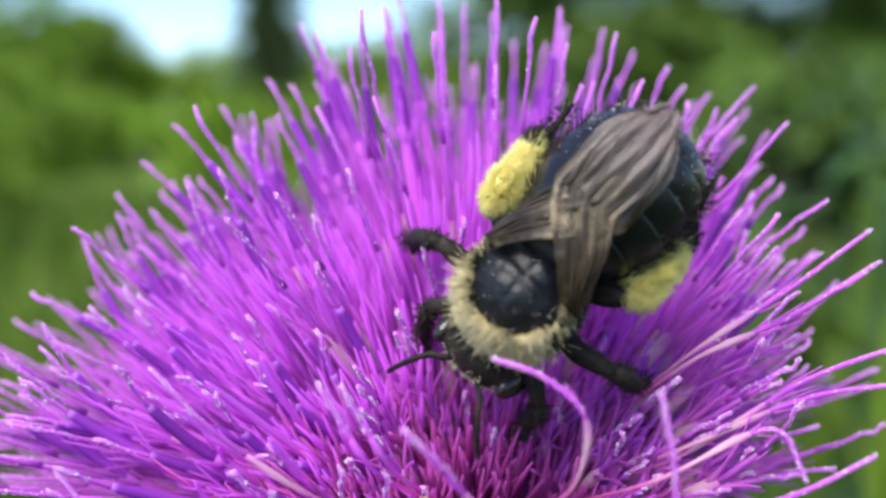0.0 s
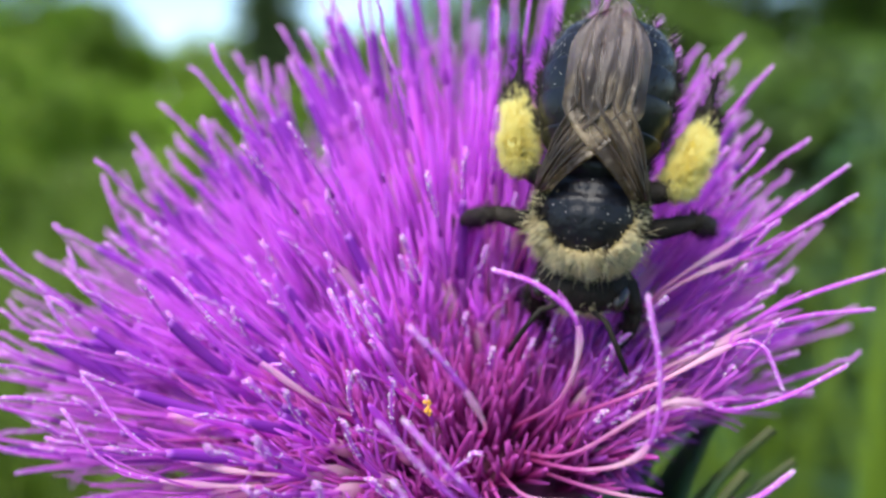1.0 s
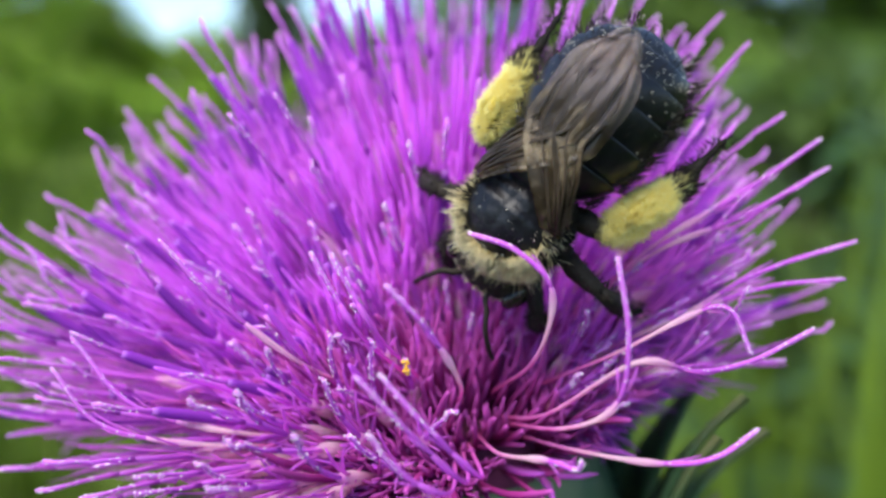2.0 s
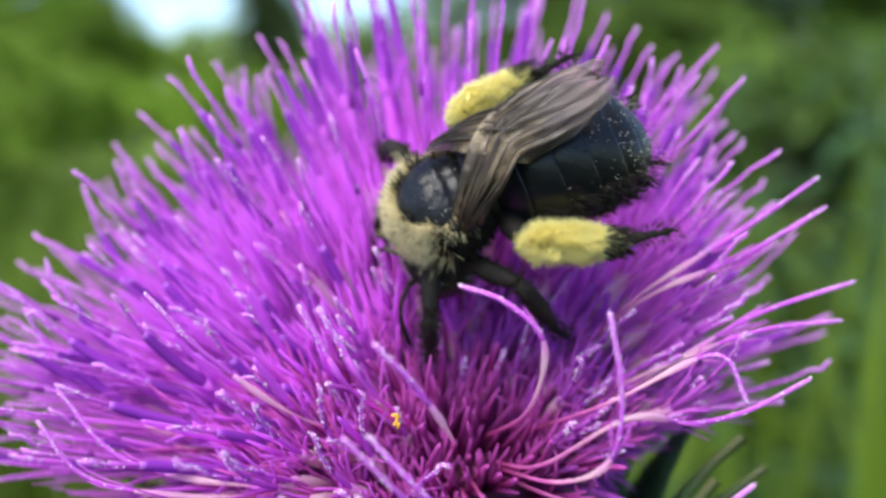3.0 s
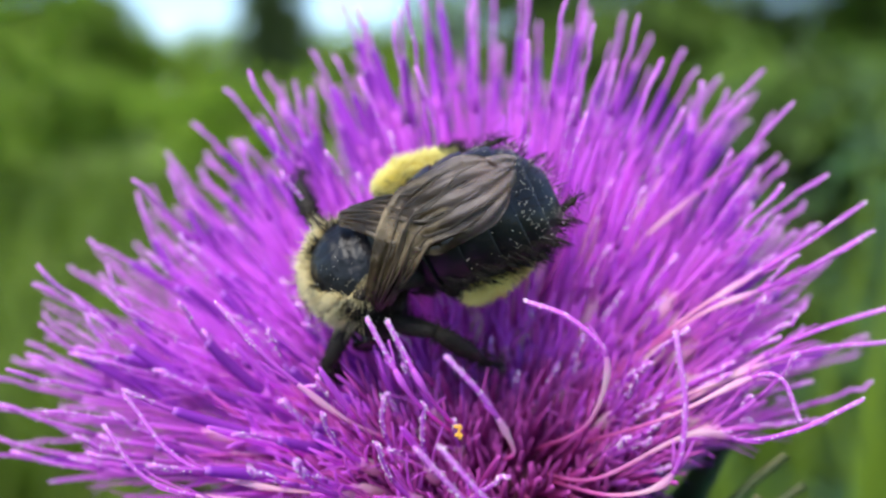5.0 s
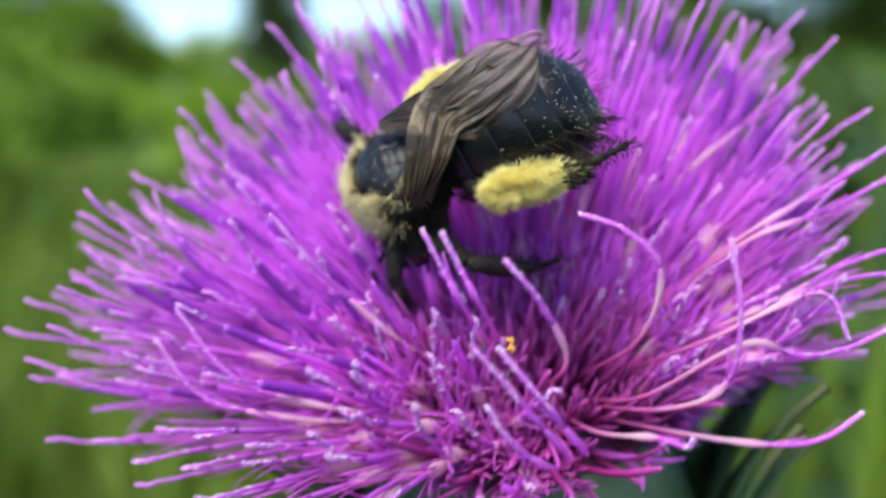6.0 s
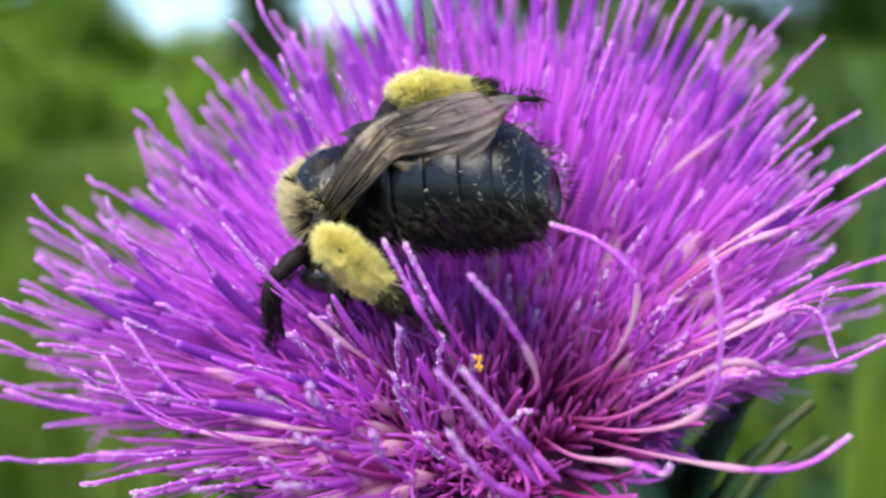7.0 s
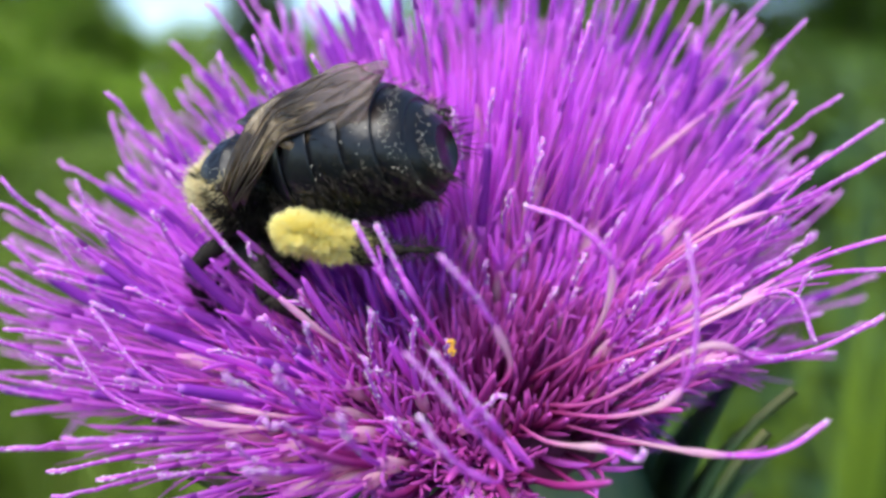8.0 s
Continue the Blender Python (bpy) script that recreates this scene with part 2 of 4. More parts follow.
    def strip(self, path, widths, side, mat=0, thick=0.0, a0=0.0, a1=1.0, fold=0.0):
        """A leaf or lobe: a closed blade of little thickness along a path."""
        path, side = [Vector(p) for p in path], Vector(side).normalized()
        n, base = len(path), len(self.v)
        for i, p in enumerate(path):
            d = (path[min(i + 1, n - 1)] - path[max(i - 1, 0)]).normalized()
            nrm = d.cross(side).normalized()
            for off, up in ((-1, fold), (0, thick), (1, fold), (0, -thick)):
                self.v.append(p + side * widths[i] * off + nrm * (up if off == 0 else widths[i] * up))
                self.a.append(a0 + (a1 - a0) * i / (n - 1))
        for i in range(n - 1):
            for k in range(4):
                a, b = base + 4 * i + k, base + 4 * i + (k + 1) % 4
                self.f.append((a, b, b + 4, a + 4))
                self.m.append(mat)

    def mesh(self, name, mats, smooth=True):
        me = bpy.data.meshes.new(name)
        me.from_pydata(self.v, [], self.f)
        for m in mats:
            me.materials.append(m)
        me.polygons.foreach_set("material_index", self.m)
        me.polygons.foreach_set("use_smooth", [smooth] * len(self.f))
        me.attributes.new("along", "FLOAT", "POINT").data.foreach_set("value", self.a)
        me.update()
        return me


def part(name, shape, mats, parent, label="", at=None, smooth=True):
    ob = new(name, shape.mesh(name, mats, smooth) if isinstance(shape, Shape) else shape)
    ob.parent = parent
    if at is not None:
        ob.matrix_basis = at
    return tagged(ob, label) if label else ob


MM = 0.001
rnd = random.Random(4)


def bent(length, bend, steps, start=0.0, end=1.0, lean=0.0):
    """A path that starts up local z and curves over towards local x."""
    out = []
    for i in range(steps + 1):
        s = start + (end - start) * i / steps
        an = bend * s * s + lean * s
        x = length * (bend * s ** 3 / 3 + lean * s * s / 2)
        z = length * s * math.cos(an * 0.55)
        out.append(Vector((x, 0.0, z)))
    return out


# ---- the bee's way ----
BEE = [
    (0, 0.00412, -0.00586, 0.90291, -55.8, 43.3, -162.9),
    (0.2, 0.00414, -0.00661, 0.90329, -64.5, 52.8, -173.4),
    (0.4, 0.00561, -0.00537, 0.90328, -27.7, 40.1, -126.0),
    (0.5, 0.00576, -0.00558, 0.90327, -14.2, 51.2, -117.2),
    (0.6, 0.00502, -0.00602, 0.90253, -48.4, 53.4, -151.4),
    (0.8, 0.00632, -0.00596, 0.90313, -48.7, 54.7, -150.2),
    (1, 0.00711, -0.00502, 0.90273, -16.6, 68.8, -119.2),
    (1.2, 0.00618, -0.00706, 0.90144, -47.4, 68.7, -148.3),
    (2.3, 0.00470, -0.00616, 0.90185, -60.5, 43.7, -178.8),
    (2.5, 0.00388, -0.00563, 0.90489, -49.2, 6.4, -159.1),
    (2.7, 0.00200, -0.00545, 0.90297, -44.1, 19.9, -172.4),
    (2.9, 0.00251, -0.00466, 0.90296, -43.0, 24.8, -174.5),
    (3, 0.00227, -0.00455, 0.90375, -44.4, 22.7, -177.0),
    (3.1, 0.00188, -0.00560, 0.90413, -44.5, 17.1, -177.2),
    (3.3, 0.00120, -0.00627, 0.90570, -46.0, 7.9, -176.2),
    (3.5, 0.00078, -0.00453, 0.90551, -43.9, 7.6, -168.1),
    (3.8, -0.00027, -0.00589, 0.90421, -50.7, 19.6, -177.0),
    (4, -0.00087, -0.00588, 0.90323, -56.1, 15.7, -183.4),
    (4.2, -0.00152, -0.00382, 0.90285, -53.2, 22.8, -184.2),
    (5.3, -0.00471, -0.00494, 0.90157, -50.6, 25.8, -186.5),
    (5.5, -0.00488, -0.00445, 0.90178, -50.8, 26.1, -190.8),
    (5.8, -0.00373, -0.00506, 0.90206, -49.8, 33.8, -192.3),
    (6, -0.00444, -0.00444, 0.90216, -45.3, 29.5, -190.2),
    (6.2, -0.00559, -0.00408, 0.90241, -37.3, 13.2, -200.5),
    (6.3, -0.00389, -0.00422, 0.90274, -33.9, 13.0, -202.3),
    (6.5, -0.00457, -0.00340, 0.90231, -30.9, 21.3, -201.1),
    (6.7, -0.00438, -0.00386, 0.90262, -26.7, 10.1, -198.6),
    (6.9, -0.00551, -0.00389, 0.90174, -27.3, 14.1, -198.4),
    (7, -0.00545, -0.00408, 0.90171, -24.6, 8.3, -199.5),
    (7.2, -0.00607, -0.00366, 0.90181, -28.2, 3.7, -215.8),
    (7.5, -0.00827, -0.00387, 0.90105, -29.1, 14.7, -197.0),
    (7.8, -0.00900, -0.00224, 0.90098, -36.1, 22.6, -205.1),
    (8, -0.00835, -0.00289, 0.90137, -30.0, 16.2, -204.2),
]

# ---- thistle ----
HEART = Vector((0.0025, 0.0028, 0.8898))
AXIS = Vector((0.0, -0.26, 0.966)).normalized()


BOWL = Vector((0.1, -0.80, 0.60)).normalized()


def reach(d, q):
    """How long a floret grows in a direction: long behind, short in the middle and where the bee treads."""
    ln = min(27.0, max(15.5, 24.3 + 9.0 * d.y - 2.4 * max(0, -d.x) - 9.5 * max(0, d.x - 0.15))) + q.uniform(-2.0, 1.2) - 5.5 * max(0, -d.x - 0.15) * max(0, min(1, (d.y + 0.15) / 0.4)) * max(0, min(1, (d.z - 0.3) / 0.2))
    if d.x > 0.3 and d.z < 0.7 and q.random() < 0.93:
        ln *= 1 - 0.12 * min(1, (d.x - 0.3) / 0.2) * min(1, (0.7 - d.z) / 0.1)
        if d.z < 0.5:
            ln *= 1 - 0.38 * min(1, (d.x - 0.3) / 0.25) * min(1, (0.5 - d.z) / 0.2)
    dip = d.angle(BOWL)
    if dip < 0.7:
        ln = min(ln, 4.0 + q.uniform(-1, 1) + 12.0 * (dip / 0.7) ** 1.6)
    room = 99.0
    for b in bee_way:
        gap = d.angle(b)
        if gap < 0.34:
            room = min(room, b.length / MM - 2.7 + 8.0 * (gap / 0.34) ** 2)
    # florets pushed down under the middle leg's last foothold
    hold = Vector((-0.0058, -0.0044, 0.8960)) - HEART
    gap = d.angle(hold)
    if gap < 0.3:
        room = min(room, hold.length / MM - 0.9 + 8.0 * (gap / 0.3) ** 2)
    return max(3.5, min(ln, room)), dip < 0.36, room < ln


def floret_kind(seed, length, ripe, bend):
    """One floret's three meshes: corolla with lobes, anther tube, style."""
    r = random.Random(seed)
    L = length * MM
    lean = r.uniform(-0.12, 0.2)
    top = (1 - 2.8 / length if length > 8 else 0.7, 0.78, 0.95, 0.95)[ripe]
    throat = (max(0.4, top - 5.2 / length), 0.55, 0.7, 0.7)[ripe]
    full = bent(L, bend, 24, lean=lean)

    def at(s):
        k = min(max(s, 0), 1) * 24
        i = min(int(k), 23)
        return full[i].lerp(full[i + 1], k - i)

    cor = Shape()
    ss = (0.0, 0.14, 0.28, throat - 0.2, throat - 0.14, throat - 0.07, throat, throat + 0.04)
    cor.tube([at(s) for s in ss], [q * MM * min(1.0, 0.35 + length / 24) for q in ((0.16, 0.18, 0.2, 0.22, 0.27, 0.31, 0.29, 0.24), (0.14, 0.15, 0.16, 0.19, 0.28, 0.35, 0.31, 0.19), (0.1,) * 8, (0.1,) * 8)[ripe]], 8, 0, a0=0.0, a1=0.62)
    if ripe >= 2:
        # closed, a little swollen near its tip
        cor = Shape()
        ss = (0.0, 0.2, 0.45, 0.65, 0.8, 0.92, 0.98, 1.0)
        cor.tube([at(s) for s in ss], [q * MM for q in (0.13, 0.14, 0.14, 0.15, 0.17, 0.15, 0.1, 0.05)], 7)
    for k in range(5 if ripe < 2 else 0):
        an = 2 * math.pi * (k + r.uniform(-0.2, 0.2)) / 5
        out = Vector((math.cos(an), math.sin(an), 0))
        end = throat + (r.uniform(0.06, 0.13) if ripe == 0 else r.uniform(0.14, 0.26))
        flare = r.uniform(0.3, 1.3) * MM * (0.7, 1.0, 0.25, 0.25)[ripe]
        pts = []
        for j in range(6):
            s = throat + (end - throat) * j / 5
            pts.append(at(s) + out * (0.24 * MM + flare * (j / 5) ** 1.6))
        cor.tube(pts, [w * (1.0, 0.72, 1.0, 1.0)[ripe] * MM for w in (0.13, 0.13, 0.12, 0.11, 0.09, 0.04)], 4, 0, flat=0.45, a0=0.58, a1=1.0)
    ant = Shape()
    ant_r = (0.25, 0.12, 0.1, 0.1)[ripe]
    ss = [throat + (top - throat) * q for q in (0, 0.25, 0.5, 0.75, 0.92, 1.0)]
    ant.tube([at(s) for s in ss], [ant_r * q * MM for q in (0.8, 1.0, 1.05, 1.0, 0.9, 0.6)], 7)
    sty = Shape()
    ss = [top - 0.02 + (1.02 - top) * q / 6 for q in range(7)]
    wig = [Vector((r.uniform(-1, 1), r.uniform(-1, 1), 0)) * 0.12 * MM for _ in ss]
    pts = [at(s) + w * i / 6 for i, (s, w) in enumerate(zip(ss, wig))]
    sty.tube(pts, [q * MM for q in (0.13, 0.105, 0.09, 0.085, 0.09, 0.115, 0.075)], 6)
    for _ in range((34, 46, 0, 0)[ripe]):
        k = min(5.99, 6 * r.random() ** (0.6 if ripe else 0.35))
        p = pts[int(k)].lerp(pts[int(k) + 1], k - int(k))
        d = Vector((r.uniform(-1, 1), r.uniform(-1, 1), r.uniform(-0.4, 0.6))).normalized()
        sty.grain(p + d * 0.11 * MM, r.uniform(0.02, 0.06) * MM, 1)
    return cor.mesh("floret", [(COROLLA, COROLLA_OLD, BUD_SHADED, COROLLA)[ripe]]), ant.mesh("anther_tube", [STYLE if ripe == 1 else ANTHER]), sty.mesh("style", [STYLE, POLLEN])


LENGTHS = (6, 8, 10, 12, 14, 16, 18, 20, 22, 24, 26)
KINDS = {}
for li, ln in enumerate(LENGTHS):
    for ripe in (0, 1, 2, 3):
        for j, bend in enumerate((0.05, -0.35, -0.6)):
            KINDS[ln, ripe, j] = floret_kind(li * 17 + ripe * 7 + j, ln, ripe, bend)

bee_way = [(Vector(r[1:4]) - HEART) for r in BEE]


def thistle():
    top = tagged(new("thistle"), "purple thistle flower head with spiny green bracts on a tall stem", "flower")
    top.location = (HEART.x, HEART.y + 0.02, 0)
    inv = Matrix.Translation(-top.location)
    # stem
    st = Shape()
    foot, neck = Vector((HEART.x, HEART.y + 0.02, -0.01)), HEART - AXIS * 0.02
    pts = [foot.lerp(neck, s) + Vector((0.01 * math.sin(3 * s), 0.012 * math.sin(2.2 * s) * (1 - s), 0)) * (1 - s) for s in [i / 14 for i in range(15)]]
    st.tube(pts, [0.006 - 0.0034 * i / 14 for i in range(15)], 9)
    part("stem", st, [STEM], top, "ribbed green stem", inv)
    # bud cup
    turn = AXIS.to_track_quat("Z", "Y").to_matrix()
    cup = Shape()
    prof = [(0.3, -21), (4, -20), (8.5, -17), (10.3, -12), (9.8, -7), (8.0, -3), (6.6, -0.5), (4, 0.8), (0.3, 1.4)]
    base = len(cup.v)
    n = 20
    for i, (r, z) in enumerate(prof):
        for k in range(n):
            an = 2 * math.pi * k / n
            cup.v.append(HEART + turn @ Vector((r * MM * math.cos(an), r * MM * math.sin(an), z * MM)))
            cup.a.append(i / 8)
    for i in range(len(prof) - 1):
        for k in range(n):
            cup.f.append((base + i * n + k, base + i * n + (k + 1) % n, base + (i + 1) * n + (k + 1) % n, base + (i + 1) * n + k))
            cup.m.append(0)
    part("bud_cup", cup, [BRACT], top, "dark green bud cup", inv)
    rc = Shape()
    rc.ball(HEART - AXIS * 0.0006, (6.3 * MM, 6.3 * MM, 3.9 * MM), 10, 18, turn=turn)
    part("receptacle", rc, [RECEPTACLE_SHADED], top, "magenta floor of the flower head, darkened for the shade between florets", inv)
    # bracts: a few kinds, set in rings
    kinds = []
    for j in range(4):
        b = Shape()
        ln = (7.0 + 1.3 * j) * MM
        pts = [Vector((0.0 + 0.9 * MM * math.sin(1.4 * s) + 2.6 * MM * s ** 3, 0, ln * s)) for s in [i / 6 for i in range(7)]]
        b.strip(pts, [q * MM for q in (1.5, 1.6, 1.35, 0.95, 0.55, 0.22, 0.03)], (0, 1, 0), thick=0.25 * MM, fold=0.2)
        kinds.append(b.mesh("bract", [BRACT]))
    for ring, (r, z, tilt, count) in enumerate(((8.4, -18, 40, 14), (10.2, -14.5, 20, 16), (10.6, -10.5, 2, 18), (10.2, -7.5, 8, 20))):
        for k in range(count):
            an = 360 * (k + 0.5 * (ring % 2)) / count + rnd.uniform(-5, 5)
            local = pose(0, 0, 0, 0, 0, an) @ pose(r * MM, 0, z * MM, 0, tilt + rnd.uniform(-8, 14), 0)
            part("bract", kinds[(k + ring) % 4], None, top, at=inv @ Matrix.Translation(HEART) @ turn.to_4x4() @ local @ Matrix.Scale(1.12 if ring > 1 else 1.0, 4))
    # leaves on the stem
    for z, an, ln in ((0.80, -60, 0.07), (0.74, 110, 0.10), (0.62, 220, 0.13), (0.5, 20, 0.16)):
        lf = Shape()
        o = Vector((HEART.x, HEART.y + 0.02, z))
        d = Vector((math.cos(radians(an)), math.sin(radians(an)), 0.5))
        pts = [o + d * ln * s + Vector((0, 0, -ln * 0.6 * s * s)) for s in [i / 10 for i in range(11)]]
        lf.strip(pts, [ln * 0.14 * (1.2 - s / 10) * (1.0 if s % 2 else 0.55) + 0.001 for s in range(11)], Vector((-d.y, d.x, 0)), thick=0.0008, fold=0.15)
        part("leaf", lf, [LEAF], top, "spiny lobed leaf", inv)
    # florets
    u = AXIS.orthogonal().normalized()
    w = AXIS.cross(u)
    spots = []
    N = 900
    for i in range(N):
        th = radians(96) * math.sqrt((i + 0.5) / N)
        ph = i * 2.39996 + rnd.uniform(-0.09, 0.09)
        th += rnd.uniform(-0.04, 0.04)
        d = AXIS * math.cos(th) + (u * math.cos(ph) + w * math.sin(ph)) * math.sin(th)
        low = 0.02 if d.x < 0.1 else 0.02 + 0.14 * min(1, (d.x - 0.1) / 0.4) * (1 if d.y < 0 else 0.3)
        if d.z > low + rnd.uniform(-0.03, 0.03):
            spots.append((d, th))
    spots.sort(key=lambda q: q[0].y)
    rest = [Shape(), Shape(), Shape()]
    made = 0
    for d, th in spots:
        # few and short ones low on the open side
        if d.x > 0.12 and d.y < 0.1 and rnd.random() < 0.9 * min(1, max(0, (0.44 - d.z) / 0.1)):
            continue
        deg = math.degrees(th)
        ln, pressed, trodden = reach(d, rnd)
        if pressed and rnd.random() < 0.55 or d.y < -0.3 and not pressed and rnd.random() < (0.45 if d.x > 0.02 and d.z < 0.4 else 0.25):
            continue
        L = min(LENGTHS, key=lambda q: abs(q - ln))
        dip = d.angle(BOWL)
        back = d.y > -0.42 and d.z > 0.25 + 0.25 * max(0.0, -d.x) and (d.x < 0.35 or d.y > -0.05 and d.x < 0.8)
        # closed florets (ripe 2) wear the bud colour with the hollow's shade in it
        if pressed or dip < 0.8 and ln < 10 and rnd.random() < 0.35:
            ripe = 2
        elif trodden and ln < 17:
            ripe = 3 if rnd.random() < 0.35 else 0
        else:
            ripe = rnd.choice((2, 3)) if d.y < -0.6 and d.z < 0.45 and d.x > -0.45 and rnd.random() < 0.5 else 1 if rnd.random() < (1.0 if dip < 1.02 else 0.1 if back else 0.6 if d.x > 0.35 else 0.85) else 0
        pressed = ripe >= 2
        kind = KINDS[L, ripe, 0 if deg < 30 else rnd.choice((0, 0, 1) if back or deg <= 45 else (0, 1, 1, 2))]
        # local x leans outward, away from the axis
        outward = (d - AXIS * d.dot(AXIS))
        outward = outward.normalized() if outward.length > 1e-3 else u
        x = (outward - d * outward.dot(d)).normalized()
        rot = Matrix((x, d.cross(x), d)).transposed() @ Matrix.Rotation(max(-0.9, min(0.9, rnd.gauss(0, 0.5))), 3, "Z")
        foot = HEART + AXIS * 0.0002 + d * 0.0022 + outward * 0.0038 * math.sin(min(th, 1.57))
        loose = 0.07 if back and not trodden else 0.13
        sway = Euler((max(-0.2, min(0.2, rnd.gauss(0, loose))), max(-0.2, min(0.2, rnd.gauss(0, loose))), 0)).to_matrix()
        m = Matrix.Translation(foot) @ (rot @ sway).to_4x4() @ Matrix.Diagonal((1, 1, (ln - 2.2) / L, 1))
        if made < 280 and d.y < 0.42:
            made += 1
            fl = part("floret", kind[0], None, top, at=inv @ m)
            if not pressed:
                part("anther_tube", kind[1], None, fl, at=Matrix.Identity(4))
                part("style", kind[2], None, fl, at=Matrix.Identity(4))
        else:
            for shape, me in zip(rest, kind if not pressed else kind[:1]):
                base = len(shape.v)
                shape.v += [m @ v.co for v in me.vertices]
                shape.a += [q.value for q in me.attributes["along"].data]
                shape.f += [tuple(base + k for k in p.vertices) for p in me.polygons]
                shape.m += [[COROLLA, COROLLA_OLD, BUD_SHADED].index(me.materials[0]) if shape is rest[0] else [ANTHER, STYLE].index(me.materials[0]) if shape is rest[1] else p.material_index for p in me.polygons]
    # the fine inner fibres between the florets
    fib, young = Shape(), Shape()
    q = random.Random(31)
    while len(fib.f) < 18000 * 18:
        d = Vector((q.gauss(0, 1), q.gauss(0, 1), q.gauss(0, 1))).normalized()
        if d.z < 0.05 or d.angle(AXIS) > 1.6 or (d.x > 0.12 and d.y < 0.1 and d.z < 0.42 and q.random() < 0.9) or (d.x > 0 and d.y < -0.4 and d.z < 0.4 and q.random() < 0.7):
            continue
        ln, pressed, trodden = reach(d, q)
        if pressed and q.random() < 0.88:
            continue
        ln *= q.uniform(0.5, 1.0) if pressed else q.uniform(0.5, 0.8) if trodden else q.uniform(0.34, 0.6)
        ln *= 0.8 if d.y < -0.25 and d.angle(BOWL) > 0.7 else 1.0
        out = d - AXIS * d.dot(AXIS)
        o = HEART + d * 0.002 + out * 0.0042
        side = d.cross(Vector((q.uniform(-1, 1), q.uniform(-1, 1), q.uniform(-1, 1)))).normalized()
        amp = q.uniform(0.2, 2.4) * MM * (0.5 if d.angle(BOWL) < 0.6 else 1.0)
        pts = [o + d * ln * MM * t + side * amp * t * t - out * 1.0 * MM * t ** 3 for t in (0, 0.3, 0.55, 0.8, 1.0)]
        # fibres in the hollow and low in front, coloured darker as shade
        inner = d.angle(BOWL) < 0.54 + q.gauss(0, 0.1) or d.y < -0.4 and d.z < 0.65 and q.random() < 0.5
        if inner and q.random() < 0.4:
            continue
        near_bowl = d.angle(BOWL) < 0.95 + q.gauss(0, 0.1)
        if near_bowl and not inner and q.random() < (0.84 if d.y < -0.7 and d.z < 0.55 else 0.66):
            continue
        fat = 1.15 if inner else 1.6 if near_bowl else 1.0
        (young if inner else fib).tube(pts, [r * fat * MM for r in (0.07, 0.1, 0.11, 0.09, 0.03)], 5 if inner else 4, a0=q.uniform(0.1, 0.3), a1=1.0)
    tagged(part("young_fibre_mass", young, [BUD_SHADED], top, "deep magenta young fibres, colour darkened for the shade in the hollow", inv), kind="stuff")
    tagged(part("fibre_mass", fib, [FIBRE], top, "fine magenta fibres between the florets", inv), kind="stuff")
    # long outer florets with their own curves, by points in millimetres from a spot 0.9 m up
    def long_floret(mat, *way):
        P = [Vector((p[0], p[1], 900 + p[2])) * MM for p in way]
        P = [HEART.lerp(P[0], 0.5)] + P
        P = [P[0] * 2 - P[1]] + P + [P[-1] * 2 - P[-2]]
        path = []
        for i in range(1, len(P) - 2):
            for j in range(7):
                q = j / 7
                path.append(0.5 * (2 * P[i] + (P[i + 1] - P[i - 1]) * q + (2 * P[i - 1] - 5 * P[i] + 4 * P[i + 1] - P[i + 2]) * q * q + (3 * P[i] - P[i - 1] - 3 * P[i + 1] + P[i + 2]) * q ** 3))
        path.append(P[-2])
        n = len(path)
        cut = int(n * 0.55)
        cor, sty = Shape(), Shape()
        cor.tube(path[: cut + 1], [(0.085 + 0.075 * math.exp(-((i / cut - 0.85) / 0.10) ** 2)) * MM for i in range(cut + 1)], 7, a0=0.0, a1=0.62)
        for c in range(2):
            an = c * 2.6 + way[0][0]
            off = Vector((math.cos(an), math.sin(an) * 0.4, math.sin(an)))
            cor.tube([path[min(n - 1, cut + j)] + off * (0.12 + 0.09 * j) * MM for j in range(4)], [0.07 * MM, 0.06 * MM, 0.06 * MM, 0.03 * MM], 4, flat=0.6, a0=0.6, a1=1.0)
        sty.tube(path[cut - 1 :], [0.105 * MM] * (n - cut) + [0.07 * MM], 7)
        for _ in range(90):
            i = cut + min(n - cut - 2, int((n - cut - 1) * rnd.random() ** 0.7))
            dd = Vector((rnd.uniform(-1, 1), rnd.uniform(-1, 1), rnd.uniform(-0.6, 1))).normalized()
            sty.grain(path[i].lerp(path[i + 1], rnd.random()) + dd * 0.1 * MM, rnd.uniform(0.025, 0.055) * MM, 1)
        fl = part("floret", cor, [mat], top, at=inv)
        part("style", sty, [STYLE, POLLEN], fl, "long curved style dusted with pollen")

    long_floret(COROLLA_OLD, (6, -8, -6.5), (9, -11.1, -3.5), (11.8, -9.2, -4.4), (14.4, -8, -4.3), (16.7, -8.4, -2.9))
    long_floret(COROLLA_OLD, (9, -7, -4.2), (12.3, -7.3, -2.4), (13.6, -7.6, -2.3), (14.4, -7.9, -4.1))
    long_floret(COROLLA_OLD, (6.5, -9.5, -6.6), (8.2, -11.6, -5), (8.6, -11.8, -2.4), (8.2, -11.4, 0.6))
    long_floret(COROLLA_OLD, (7, -8, -8), (10, -11, -7.5), (12, -11.5, -7.1), (13.7, -11.2, -6.1))
    long_floret(COROLLA_OLD, (4, -9, -7.8), (5.6, -11.9, -7), (6.6, -12.6, -7.1), (6.8, -12.8, -6.7))
